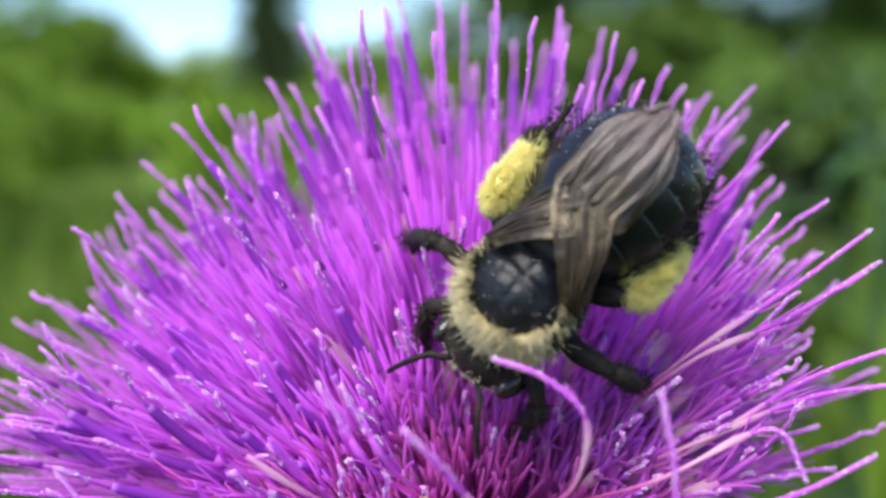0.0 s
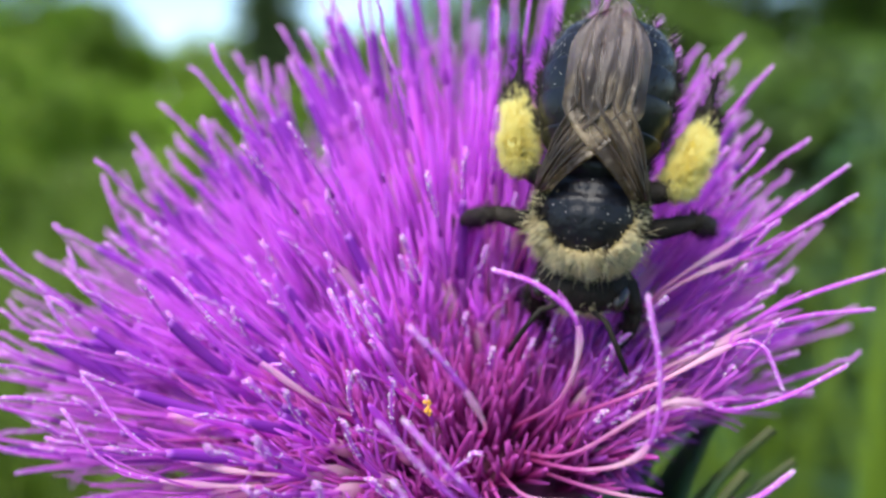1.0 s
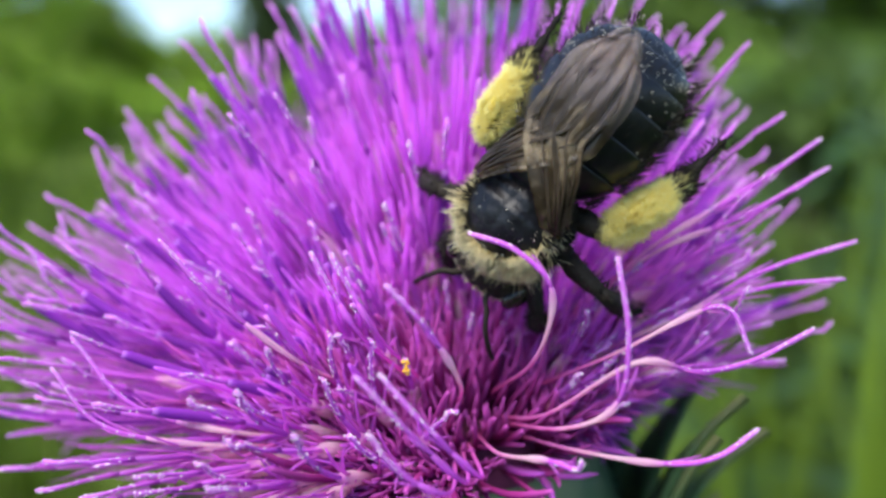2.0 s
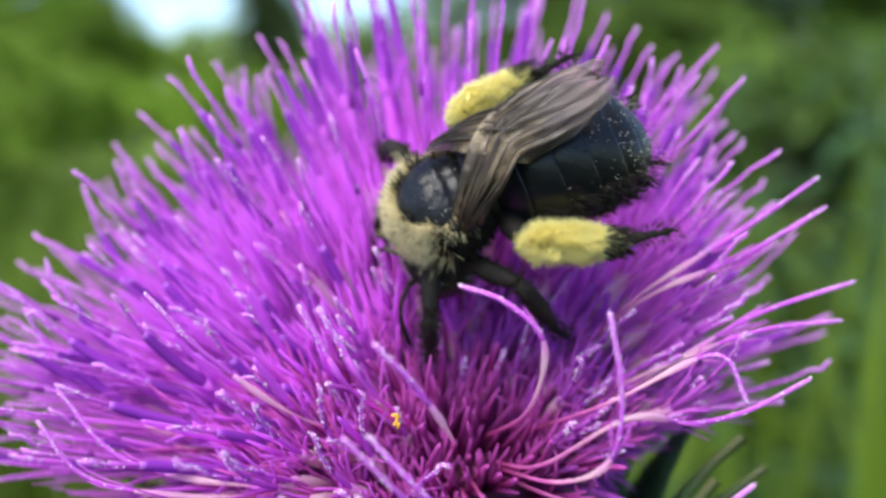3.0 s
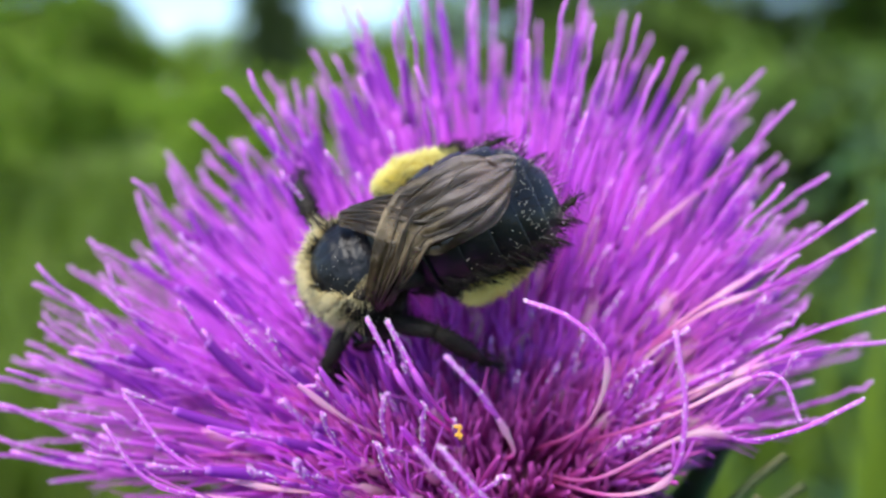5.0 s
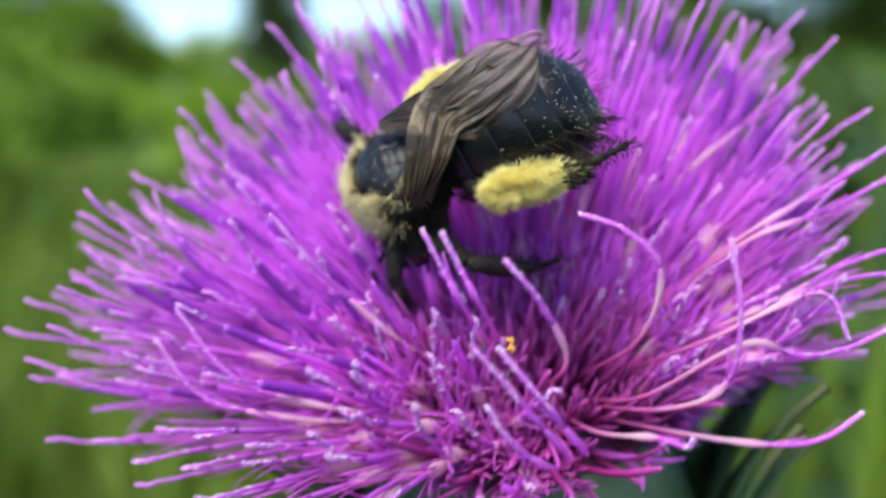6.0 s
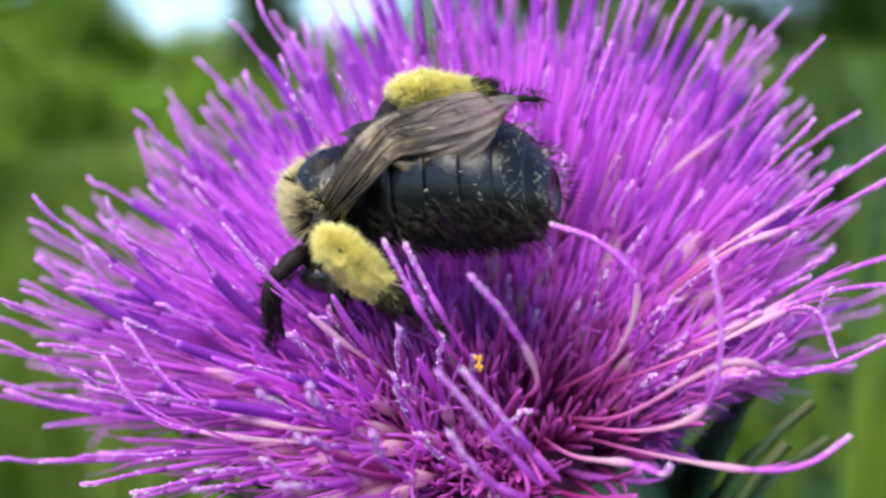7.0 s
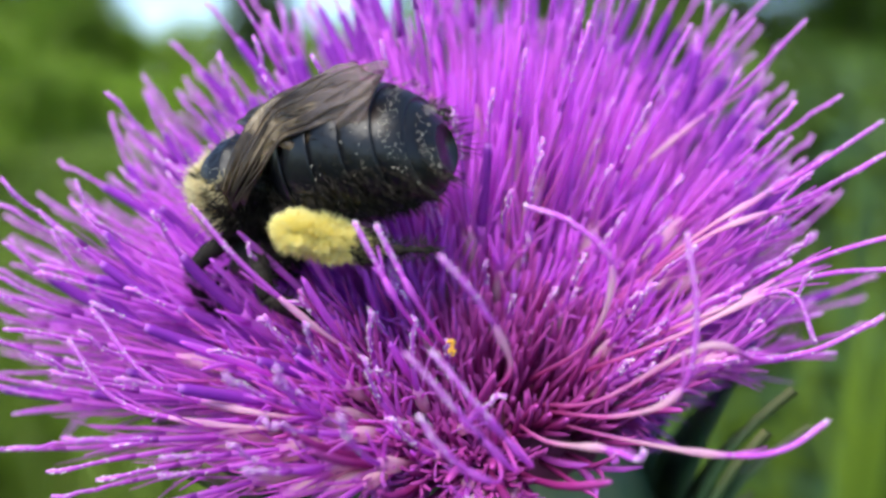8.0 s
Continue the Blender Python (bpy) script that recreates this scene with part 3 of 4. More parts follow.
    long_floret(COROLLA, (2.6, -11, -8.2), (0.6, -12.9, -5.6), (-1.4, -13.2, -3.3))
    long_floret(COROLLA, (3.2, -11, -8), (1.4, -12.9, -5.6), (-0.5, -13.1, -3.3))
    long_floret(COROLLA, (2, -11.5, -8.4), (0.2, -13.1, -7), (-0.9, -13.4, -5.4))
    long_floret(COROLLA_OLD, (2.4, -10, -4.5), (1.2, -11.8, -2), (-0.3, -12.3, -0.2))
    long_floret(COROLLA_OLD, (-4, -6, -5), (-7.5, -7.8, -1.6), (-9.6, -8.1, 0.9))
    long_floret(COROLLA_OLD, (-6, -6, -8), (-11.2, -7, -6.4), (-13.9, -6.9, -3.3))
    long_floret(COROLLA_OLD, (-7, -6.2, -8.4), (-12.5, -7.2, -7.2), (-14.8, -7, -4.6))
    long_floret(COROLLA_OLD, (11, -3.5, -4.4), (16, -3, -1.6), (21, -2.1, -0.2))
    long_floret(COROLLA_OLD, (11, -3.8, -4), (16, -3.4, -2.2), (20.3, -2.6, -1.9))
    long_floret(COROLLA_OLD, (11, -3, -0.5), (15.5, -2, 2), (19.5, -1.1, 4.5))
    long_floret(COROLLA_OLD, (11, -3, -0.8), (15.5, -2.4, 1), (19.8, -1.5, 3.2))
    long_floret(COROLLA_OLD, (9, 5, 2), (13.5, 6, 7.5), (16.9, 6.6, 11))
    long_floret(COROLLA_OLD, (9, 2, 1.5), (14, 2, 6), (17, 2.1, 9.2))
    long_floret(COROLLA, (-1.5, -8.6, -3), (-2.6, -9.1, -1), (-3.4, -9.1, 0.5))
    long_floret(COROLLA, (-0.8, -8.6, -3), (-1.9, -9, -1), (-2.6, -9.1, 0.4))
    long_floret(COROLLA_OLD, (5.5, -8.5, -4), (6, -9.8, -1), (4.6, -9.6, 0.6), (2.8, -9, 1.2))
    for c in [(0.3, -8.9, -4.2)]:
        cl = Shape()
        for _ in range(9):
            cl.grain((Vector((c[0], c[1], 900 + c[2])) + Vector((rnd.gauss(0, 0.09), rnd.gauss(0, 0.07), rnd.gauss(0, 0.16)))) * MM, rnd.uniform(0.07, 0.12) * MM)
        part("pollen_clump", cl, [ORANGE], top, "small orange clump of pollen", inv)
    for shape, nm, mats in zip(rest, ("floret_mass", "anther_mass", "style_mass"), ([COROLLA, COROLLA_OLD, BUD_SHADED], [ANTHER, STYLE], [STYLE, POLLEN])):
        tagged(part(nm, shape, mats, top, at=inv), kind="stuff")
    return top


thistle()


# ---- bee ----
def bee():
    top = tagged(new("bee"), "black and pale yellow furry bee carrying yellow pollen", "bee")
    r = random.Random(8)

    def fur(shape, c, rad, count, length, width, keep, mat=0, lay=Vector((0, 0, 0)), droop=0.0):
        done = 0
        while done < count:
            d = Vector((r.gauss(0, 1), r.gauss(0, 1), r.gauss(0, 1))).normalized()
            if not keep(d):
                continue
            p = Vector((c[0] + rad[0] * d.x, c[1] + rad[1] * d.y, c[2] + rad[2] * d.z)) * MM
            nrm = Vector((d.x / rad[0], d.y / rad[1], d.z / rad[2])).normalized()
            dr = nrm + lay + Vector((r.uniform(-1, 1), r.uniform(-1, 1), r.uniform(-1, 1))) * 0.6 + noise.noise_vector(p * 2200) * 0.95
            shape.hair(p - nrm * 0.05 * MM, dr, length * r.uniform(0.45, 1.3) * MM, width * MM, mat, droop)
            done += 1

    th = Shape()
    th.ball((0, 0, -0.05 * MM), (2.05 * MM, 2.12 * MM, 1.95 * MM), 14, 22)
    thorax = part("thorax", th, [SKIN_PALE], top, "furred pale thorax with a bare black back")
    sc = Shape()
    sc.ball((-0.05 * MM, 0, 0.16 * MM), (2.16 * MM, 2.2 * MM, 2.12 * MM), 26, 40)
    for i, v in enumerate(sc.v):
        # flattened on top, with a midline groove, two side grooves and fine cross folds
        y, x = v.y / MM, v.x / MM
        dent = 0.05 * math.exp(-((y / 0.12) ** 2)) + 0.05 * math.exp(-(((abs(y) - 1.05) / 0.14) ** 2)) + 0.16 * math.exp(-(((x + 0.55) / 0.16) ** 2)) + 0.02 * math.sin(x * 9 + 0.6 * math.cos(3 * y))
        sc.v[i] = Vector((v.x, v.y, v.z - max(0, v.z) * 0.08 - dent * MM * (v.z > 0)))
    part("scutum", sc, [PLATE], thorax, "bare shiny black back plate")
    sl = Shape()
    sl.ball((-1.75 * MM, 0, 1.15 * MM), (0.7 * MM, 1.5 * MM, 0.95 * MM), 12, 20)
    part("scutellum", sl, [PLATE], thorax, "shiny black rear plate")
    f1 = Shape()
    bare = Vector((0.06, 0, 1)).normalized()
    fur(f1, (0, 0, 0), (2.2, 2.25, 2.05), 7000, 0.62, 0.018, lambda d: d.angle(bare) > 0.9 + 0.16 * noise.noise(d * 5) and d.z > -0.4 and d.x > 0.5 - 0.25 * d.z + 0.14 * noise.noise(d * 5), 0, Vector((0.15, 0, 0.2)))
    fur(f1, (0, 0, 0), (2.2, 2.25, 2.05), 500, 0.55, 0.018, lambda d: d.angle(bare) > 0.9 and d.z > 0.1 and -0.5 < d.x < 0.4, 0, Vector((0.1, 0, 0.3)))
    fur(f1, (0, 0, 0), (2.18, 2.22, 2.02), 1500, 0.5, 0.02, lambda d: d.angle(bare) > 1.0 and d.z > -0.5 and -0.6 < d.x < 0.42, 2, Vector((0.25, 0, 0.15)))
    # stray longer hairs and dark tufts in the collar
    fur(f1, (0, 0, 0), (2.2, 2.25, 2.05), 420, 1.0, 0.016, lambda d: d.angle(bare) > 0.85 and d.z > -0.4 and d.x > 0.2, 0, Vector((0.2, 0, 0.3)))
    fur(f1, (0, 0, 0), (2.2, 2.25, 2.05), 900, 0.66, 0.02, lambda d: d.angle(bare) > 0.8 and d.z > -0.4 and d.x > 0.1 and noise.noise(d * 4.5 + Vector((3, 1, 7))) > 0.16, 2, Vector((0.15, 0, 0.2)))
    for _ in range(150):
        d = Vector((r.uniform(-0.2, 1), r.uniform(-1, 1), r.uniform(-0.2, 1))).normalized()
        f1.grain(Vector((2.4 * d.x, 2.45 * d.y, 2.3 * d.z)) * MM, r.uniform(0.01, 0.028) * MM, 1)
    part("fur", f1, [FUR_PALE, DUST, FUR_DARK], thorax, "pale yellow fur collar")
    f2 = Shape()
    fur(f2, (0, 0, 0), (2.2, 2.25, 2.05), 3000, 0.5, 0.03, lambda d: (d.z < -0.2 or d.x < 0.1) and d.angle(bare) > 0.9)
    part("fur", f2, [FUR_DARK], thorax, "dark fur underneath")

    # head
    hc = Vector((2.4, 0, -1.75)) * MM
    tilt = Euler((0, radians(42), 0)).to_matrix()
    h = Shape()
    h.ball(hc, (1.3 * MM, 2.1 * MM, 1.7 * MM), 14, 20, turn=tilt)
    head = part("head", h, [CHITIN_DULL], top, "black head with short hairs")
    for s in (1, -1):
        e = Shape()
        e.ball(hc + Vector((0.3, 1.68 * s, 0.0)) * MM, (0.68 * MM, 0.52 * MM, 1.25 * MM), 10, 14, turn=tilt)
        part("eye", e, [EYE], head, "glossy dark compound eye")
        a = Shape()
        o = hc + Vector((1.0, 0.42 * s, 0.25)) * MM
        pts = [o, o + Vector((0.5, 0.5 * s, 0.7)) * MM, o + Vector((0.75, 0.95 * s, 0.95)) * MM]
        for k in range(1, 11):
            q = k / 10
            pts.append(pts[2] + Vector((1.9 * q, 1.2 * s * q, 0.25 * q - 1.7 * q * q)) * MM)
        a.tube(pts, [0.13 * MM] * 3 + [(0.105 if k % 2 else 0.125) * MM for k in range(9)] + [0.05 * MM], 8)
        part("antenna", a, [CHITIN_DULL], head, "thin jointed black antenna")
        md = Shape()
        md.tube([hc + Vector(q) * MM for q in ((0.75, 0.75 * s, -1.0), (1.0, 0.65 * s, -1.5), (0.95, 0.15 * s, -1.85))], [0.32 * MM, 0.26 * MM, 0.08 * MM], 7)
        part("mandible", md, [CHITIN], head)
    hf = Shape()
    fur(hf, tuple(hc / MM), (1.28, 2.0, 1.65), 1200, 0.5, 0.02, lambda d: abs(d.y) < 0.75)
    part("fur", hf, [FUR_DARK], head, "sparse dark face hair")
    hp = Shape()
    fur(hp, tuple(hc / MM), (1.28, 2.0, 1.65), 300, 0.55, 0.022, lambda d: d.x > 0.75 and abs(d.y) < 0.5)
    for _ in range(110):
        d = Vector((r.uniform(0, 1), r.uniform(-1, 1), r.uniform(-0.6, 1))).normalized()
        hp.grain(hc + tilt @ Vector((1.38 * d.x, 2.18 * d.y, 1.78 * d.z)) * MM, r.uniform(0.014, 0.045) * MM, 1)
    part("fur", hp, [FUR_PALE, DUST], head, "pale tuft on the face")

    # abdomen: overlapping plates
    xs = (-1.9, -3.2, -4.7, -6.1, -7.35, -8.35, -9.05)
    rs = (1.4, 2.38, 2.68, 2.70, 2.50, 1.98, 0.9)
    zs = (-0.1, 0.05, 0.1, 0.0, -0.25, -0.6, -0.9)
    for i in range(6):
        seg = Shape()
        prof = []
        for q in (-0.25, 0.0, 0.3, 0.6, 0.85, 1.0, 1.06, 1.0):
            s = i + q
            k = min(max(int(s), 0), 5)
            fr = s - k
            x = xs[k] + (xs[k + 1] - xs[k]) * fr
            rad = rs[k] + (rs[k + 1] - rs[k]) * fr
            zc = zs[k] + (zs[k + 1] - zs[k]) * fr
            bul = 0.16 * math.sin(max(0, min(1, q)) * 2.6)
            prof.append((x, (rad + bul + 0.09 * q) * (0.94 if (q == 1.0 and len(prof) == 7) else 1), zc))
        base = 0
        n = 28
        for j, (x, rad, zc) in enumerate(prof):
            for k in range(n):
                an = 2 * math.pi * k / n
                seg.v.append(Vector((x, rad * math.sin(an), zc + rad * 0.93 * math.cos(an))) * MM)
                seg.a.append(j / 7)
        for j in range(len(prof) - 1):
            for k in range(n):
                a, b = j * n + k, j * n + (k + 1) % n
                seg.f.append((a, b, b + n, a + n))
                seg.m.append(0)
        seg.f.append(tuple(7 * n + k for k in range(n)))
        seg.m.append(0)
        ab = part("abdomen_plate", seg, [CHITIN], top, "shiny black abdomen ring")
        hs = Shape()
        x, rad, zc = xs[i] * 0.5 + xs[i + 1] * 0.5, rs[i] * 0.5 + rs[i + 1] * 0.5 + 0.12, zs[i]
        for _ in range(140 + 60 * (i > 3)):
            an = r.uniform(0, 6.283)
            if abs(math.sin(an)) < 0.55 and math.cos(an) > 0 and i < 4:
                continue
            p = Vector((x + r.uniform(-0.6, 0.6), rad * math.sin(an), zc + rad * 0.93 * math.cos(an))) * MM
            hs.hair(p, Vector((-2.2, math.sin(an), math.cos(an))), 0.3 * MM, 0.018 * MM, 0)
        # longer shaggy hair along the flanks and below
        for _ in range((260, 420, 460, 400, 240, 100)[i]):
            an = r.choice((1, -1)) * r.uniform(1.35, 2.6)
            p = Vector((x + r.uniform(-0.75, 0.75), rad * math.sin(an), zc + rad * 0.93 * math.cos(an))) * MM
            hs.hair(p, Vector((-1.1 + r.uniform(-0.5, 0.5), math.sin(an), math.cos(an) - 0.3 + r.uniform(-0.4, 0.4))), r.uniform(0.4, 0.95) * MM, 0.024 * MM, 0)
        for _ in range((8, 16, 50, 130, 260, 280)[i]):
            an = r.uniform(-2.4, 2.4)
            p = Vector((x + r.uniform(-0.7, 0.6), (rad + 0.03) * math.sin(an), zc + (rad + 0.03) * 0.93 * math.cos(an))) * MM
            hs.grain(p, r.uniform(0.016, 0.034) * MM, 1)
        part("hair", hs, [FUR_DARK, DUST], ab, "dark hair dusted with pollen grains")

    # wings: origin at the root
    wings = []
    for s in (1, -1):
        for fore in (1, 0):
            ln = 8.0 if fore else 6.2
            root = Vector((-0.4, 1.75 * s, 1.3)) * MM

            def place(q, e):
                """q along the wing, e across it, 0 at its leading edge; it lies over the body."""
                x = -0.4 - (0.5 if not fore else 0) - ln * q + 0.7 * e * q * q
                R = 2.4 + 0.75 * math.sin(min(1.0, -x / 7.0) * 1.57) + (0.10 if fore else 0.02) + (0.06 if s > 0 else 0)
                taper = math.sqrt(max(0.03, 1 - max(0, (q - 0.68) / 0.325) ** 2))
                width = radians(53) * (0.5 + 0.5 * math.sin(min(1.0, q * 2.6) * 1.57) ** 1.1)
                lead = radians(64 - (40 if s > 0 else 46) * min(1.0, q * 2.3) ** 0.9) - 0.4 * width * (1 - taper)
                width *= taper
                an = lead - width * e * (1 if fore else 0.8)
                R += 0.085 * math.sin(e * 27 + 5 * q) * (0.25 + q) + 0.05 * math.sin(e * 11 - 9 * q) + 0.10 * math.sin(q * 27 + e * 6) * max(0, q - 0.62) * 2 + 0.5 * max(0, q - 0.75)
                return Vector((x, s * R * math.sin(an), 0.1 - 0.25 * q * q + 0.95 * R * math.cos(an))) * MM - root

            wg = Shape()
            nu, nv = 34, 26
            for side in (0, 1):
                for i in range(nu + 1):
                    for j in range(nv + 1):
                        wg.v.append(place(i / nu, j / nv) - Vector((0, 0, 0.014 * MM * side)))
                        wg.a.append(i / nu)
            span = (nu + 1) * (nv + 1)
            for i in range(nu):
                for j in range(nv):
                    a = i * (nv + 1) + j
                    q = (a, a + 1, a + nv + 2, a + nv + 1)
                    wg.f += [q, tuple(span + k for k in reversed(q))]
                    wg.m += [0, 0]
            wing = part("forewing" if fore else "hindwing", wg, [WING], top, "smoky brown wrinkled wing", Matrix.Translation(root))
            wings.append((wing, root, s, fore))
            for k, (e0, e1, q1) in enumerate(((0.0, 0.0, 0.86), (0.08, 0.1, 0.82), (0.2, 0.3, 0.8), (0.35, 0.55, 0.78), (0.5, 0.8, 0.74), (0.22, 0.72, 0.9))[: 6 if fore else 4]):
                vn = Shape()
                vn.tube([place(0.02 + (q1 - 0.02) * i / 16, e0 + (e1 - e0) * i / 16 + 0.02 * math.sin(i)) + Vector((0, 0, 0.02 * MM)) for i in range(17)], [(0.058 - 0.0025 * i) * MM for i in range(17)], 6)
                part("vein", vn, [VEIN], wing)
    # wing roots
    for s in (1, -1):
        tg = Shape()
        tg.ball(Vector((-0.2, 1.9 * s, 1.0)) * MM, (0.45 * MM, 0.3 * MM, 0.26 * MM), 8, 10)
        part("tegula", tg, [CHITIN_DULL], top, "small dark wing-root scale")

    # legs: origin at the hip
    legs = {}
    plan = {
        "front": ((1.5, 1.1, -1.7), ((0, 0, 0), (0.7, 1.0, -0.1), (1.5, 1.7, -0.6), (2.2, 1.5, -2.4), (2.5, 1.3, -3.6), (2.9, 1.2, -4.3)), (0.33, 0.4, 0.35, 0.35, 0.2, 0.09)),
        "mid": ((0.0, 1.5, -1.8), ((0, 0, 0), (0.1, 1.45, 0.1), (-0.1, 2.9, 0.2), (-0.35, 3.7, -2.2), (-0.6, 3.8, -4.0), (-1.0, 3.9, -5.1)), (0.36, 0.44, 0.4, 0.4, 0.22, 0.09)),
        "hind": ((-1.4, 1.3, -0.9), ((0, 0, 0), (-0.3, 1.0, 0.2), (-0.6, 1.8, 0.25), (-2.6, 2.0, -0.6), (-4.6, 2.0, -1.2), (-6.6, 1.9, -1.5)), (0.4, 0.5, 0.45, 0.5, 0.34, 0.1)),
    }
    for nm, (hip, pts, rad) in plan.items():
        for s in (1, -1):
            hip_at = Vector((hip[0], hip[1] * s, hip[2])) * MM
            P = [Vector((p[0], p[1] * s, p[2])) * MM for p in pts]
            fm = Shape()
            fm.tube([P[0], P[0].lerp(P[1], 0.5), P[1], P[1].lerp(P[2], 0.6), P[2]], [rad[0] * 0.8 * MM, rad[1] * MM, rad[1] * 1.05 * MM, rad[2] * MM, rad[2] * 0.75 * MM], 9)
            if nm == "hind":
                # the hip joint reaches up into the body
                fm.tube([Vector((0.9, -0.8 * s, 1.7)) * MM, Vector((0.4, -0.2 * s, 0.8)) * MM, P[0], P[0].lerp(P[1], 0.4)], [0.5 * MM, 0.55 * MM, 0.5 * MM, 0.4 * MM], 9)
            leg = part("leg", fm, [CHITIN_DULL], top, "hairy black " + ("hind leg with a pollen load" if nm == "hind" else nm + " leg" if nm != "mid" else "middle leg"), Matrix.Translation(hip_at))
            tb = Shape()
            tb.tube([P[2], P[2].lerp(P[3], 0.35), P[2].lerp(P[3], 0.8), P[3], P[4]], [rad[2] * 0.7 * MM, rad[3] * MM, rad[3] * 1.1 * MM, rad[3] * 0.8 * MM, rad[4] * 0.7 * MM], 9)
            part("tibia", tb, [CHITIN_DULL], leg)
            ts = Shape()
            seg = [P[4].lerp(P[5], k / 8) for k in range(9)]
            ts.tube(seg, [((0.3 - 0.03 * k if nm == "hind" and k < 4 else 0.17) if k % 2 or nm == "hind" and k < 4 else 0.12) * MM for k in range(8)] + [0.06 * MM], 7)
            for c in (1, -1):
                ts.hair(seg[-1], (P[5] - P[4]) + Vector((0, c * 0.6, -0.3)) * MM, 0.4 * MM, 0.04 * MM)
            part("foot", ts, [CHITIN_DULL], leg, "jointed black foot with claws")
            hr = Shape()
            for a, b, c in ((P[0], P[2], 260), (P[2], P[4], 520), (P[4], P[5], 200 if nm == "hind" else 60)):
                for _ in range(c):
                    q = a.lerp(b, r.random())
                    d = Vector((r.uniform(-1, 1), r.uniform(-1, 1), r.uniform(-1, 1))) + (b - a).normalized() * 0.5
                    hr.hair(q + d.normalized() * 0.36 * MM, d, r.uniform(0.16, 0.42) * MM, 0.022 * MM)
            if nm == "hind":
                ld = Shape()
                ax = (P[4] - P[2]).normalized()
                mid = P[2].lerp(P[4], 0.47) + Vector((0, 0.18 * s, 0.1)) * MM
                tr = ax.to_track_quat("Z", "Y").to_matrix()
                ld.ball(mid, (0.5 * MM, 0.5 * MM, 2.0 * MM), 22, 20, turn=tr, wobble=0.13, rnd=r)
                for i, v in enumerate(ld.v):
                    w = tr.transposed() @ (v - mid) / MM
                    d = Vector((w.x / 0.5, w.y / 0.5, w.z / 2.0)).normalized()
                    fat = (1.06 - 0.34 * d.z) * (1 + 0.55 * noise.noise(d * 2.2 + Vector((s, 0, 0))) + 0.25 * noise.noise(d * 5.5))
                    ld.v[i] = mid + tr @ Vector((w.x * fat, w.y * fat, w.z)) * MM
                load = part("pollen_load", ld, [POLLEN_LOAD], leg, "fluffy yellow pollen load")
                pf = Shape()
                for _ in range(9500):
                    d = Vector((r.gauss(0, 1), r.gauss(0, 1), r.gauss(0, 1))).normalized()
                    fat = (1.06 - 0.34 * d.z) * (1 + 0.55 * noise.noise(d * 2.2 + Vector((s, 0, 0))) + 0.25 * noise.noise(d * 5.5))
                    p = mid + tr @ Vector((0.52 * d.x * fat, 0.52 * d.y * fat, 2.03 * d.z)) * MM
                    pf.hair(p, tr @ (d * Vector((1, 1, 0.4)).length) + ax * 0.5 + Vector((r.uniform(-1, 1), r.uniform(-1, 1), r.uniform(-1, 1))) * 0.5, r.uniform(0.15, 0.6) * MM, 0.017 * MM)
                part("pollen_hair", pf, [POLLEN_HAIR], load)
                # black brush at the load's outer end
                for _ in range(420):
                    d = Vector((r.gauss(0, 1), r.gauss(0, 1), 0)).normalized()
                    q = r.uniform(0.55, 1.1)
                    p = mid + tr @ Vector((0.62 * d.x * (1.35 - 0.8 * q), 0.62 * d.y * (1.35 - 0.8 * q), 2.0 * q)) * MM
                    hr.hair(p, tr @ d * 0.7 + ax, r.uniform(0.3, 0.75) * MM, 0.022 * MM)
                for _ in range(240):
                    d = Vector((r.gauss(0, 1), -s * abs(r.gauss(0, 1)), r.gauss(0, 1))).normalized()
                    p = mid + tr @ Vector((0.62 * d.x, 0.62 * d.y, 1.9 * r.uniform(-1, 1))) * MM * 0.95
                    hr.hair(p, d + ax * 0.8, r.uniform(0.3, 0.7) * MM, 0.02 * MM)
            part("hair", hr, [FUR_DARK], leg)
            legs[nm, s] = (leg, hip_at)
    return top, legs, head, wings


bee_thing, bee_legs, bee_head, bee_wings = bee()


# ---- ground, grass and trees ----
def ground():
    g = Shape()
    n = 60
    for i in range(n + 1):
        for j in range(n + 1):
            x = math.copysign(abs(i / 30 - 1) ** 3, i - 30) * 1500
            y = math.copysign(abs(j / 30 - 1) ** 3, j - 30) * 1500
            g.v.append(Vector((x, y, 0.04 * noise.noise((x * 0.3, y * 0.3, 0)) * min(1, abs(x) + abs(y)) - 0.02)))
            g.a.append(0)
    for i in range(n):
        for j in range(n):
            a = i * (n + 1) + j
            g.f.append((a, a + n + 1, a + n + 2, a + 1))
            g.m.append(0)
    tagged(new("ground", g.mesh("ground", [SOIL])), "green meadow ground", "ground", kind="structure")


ground()


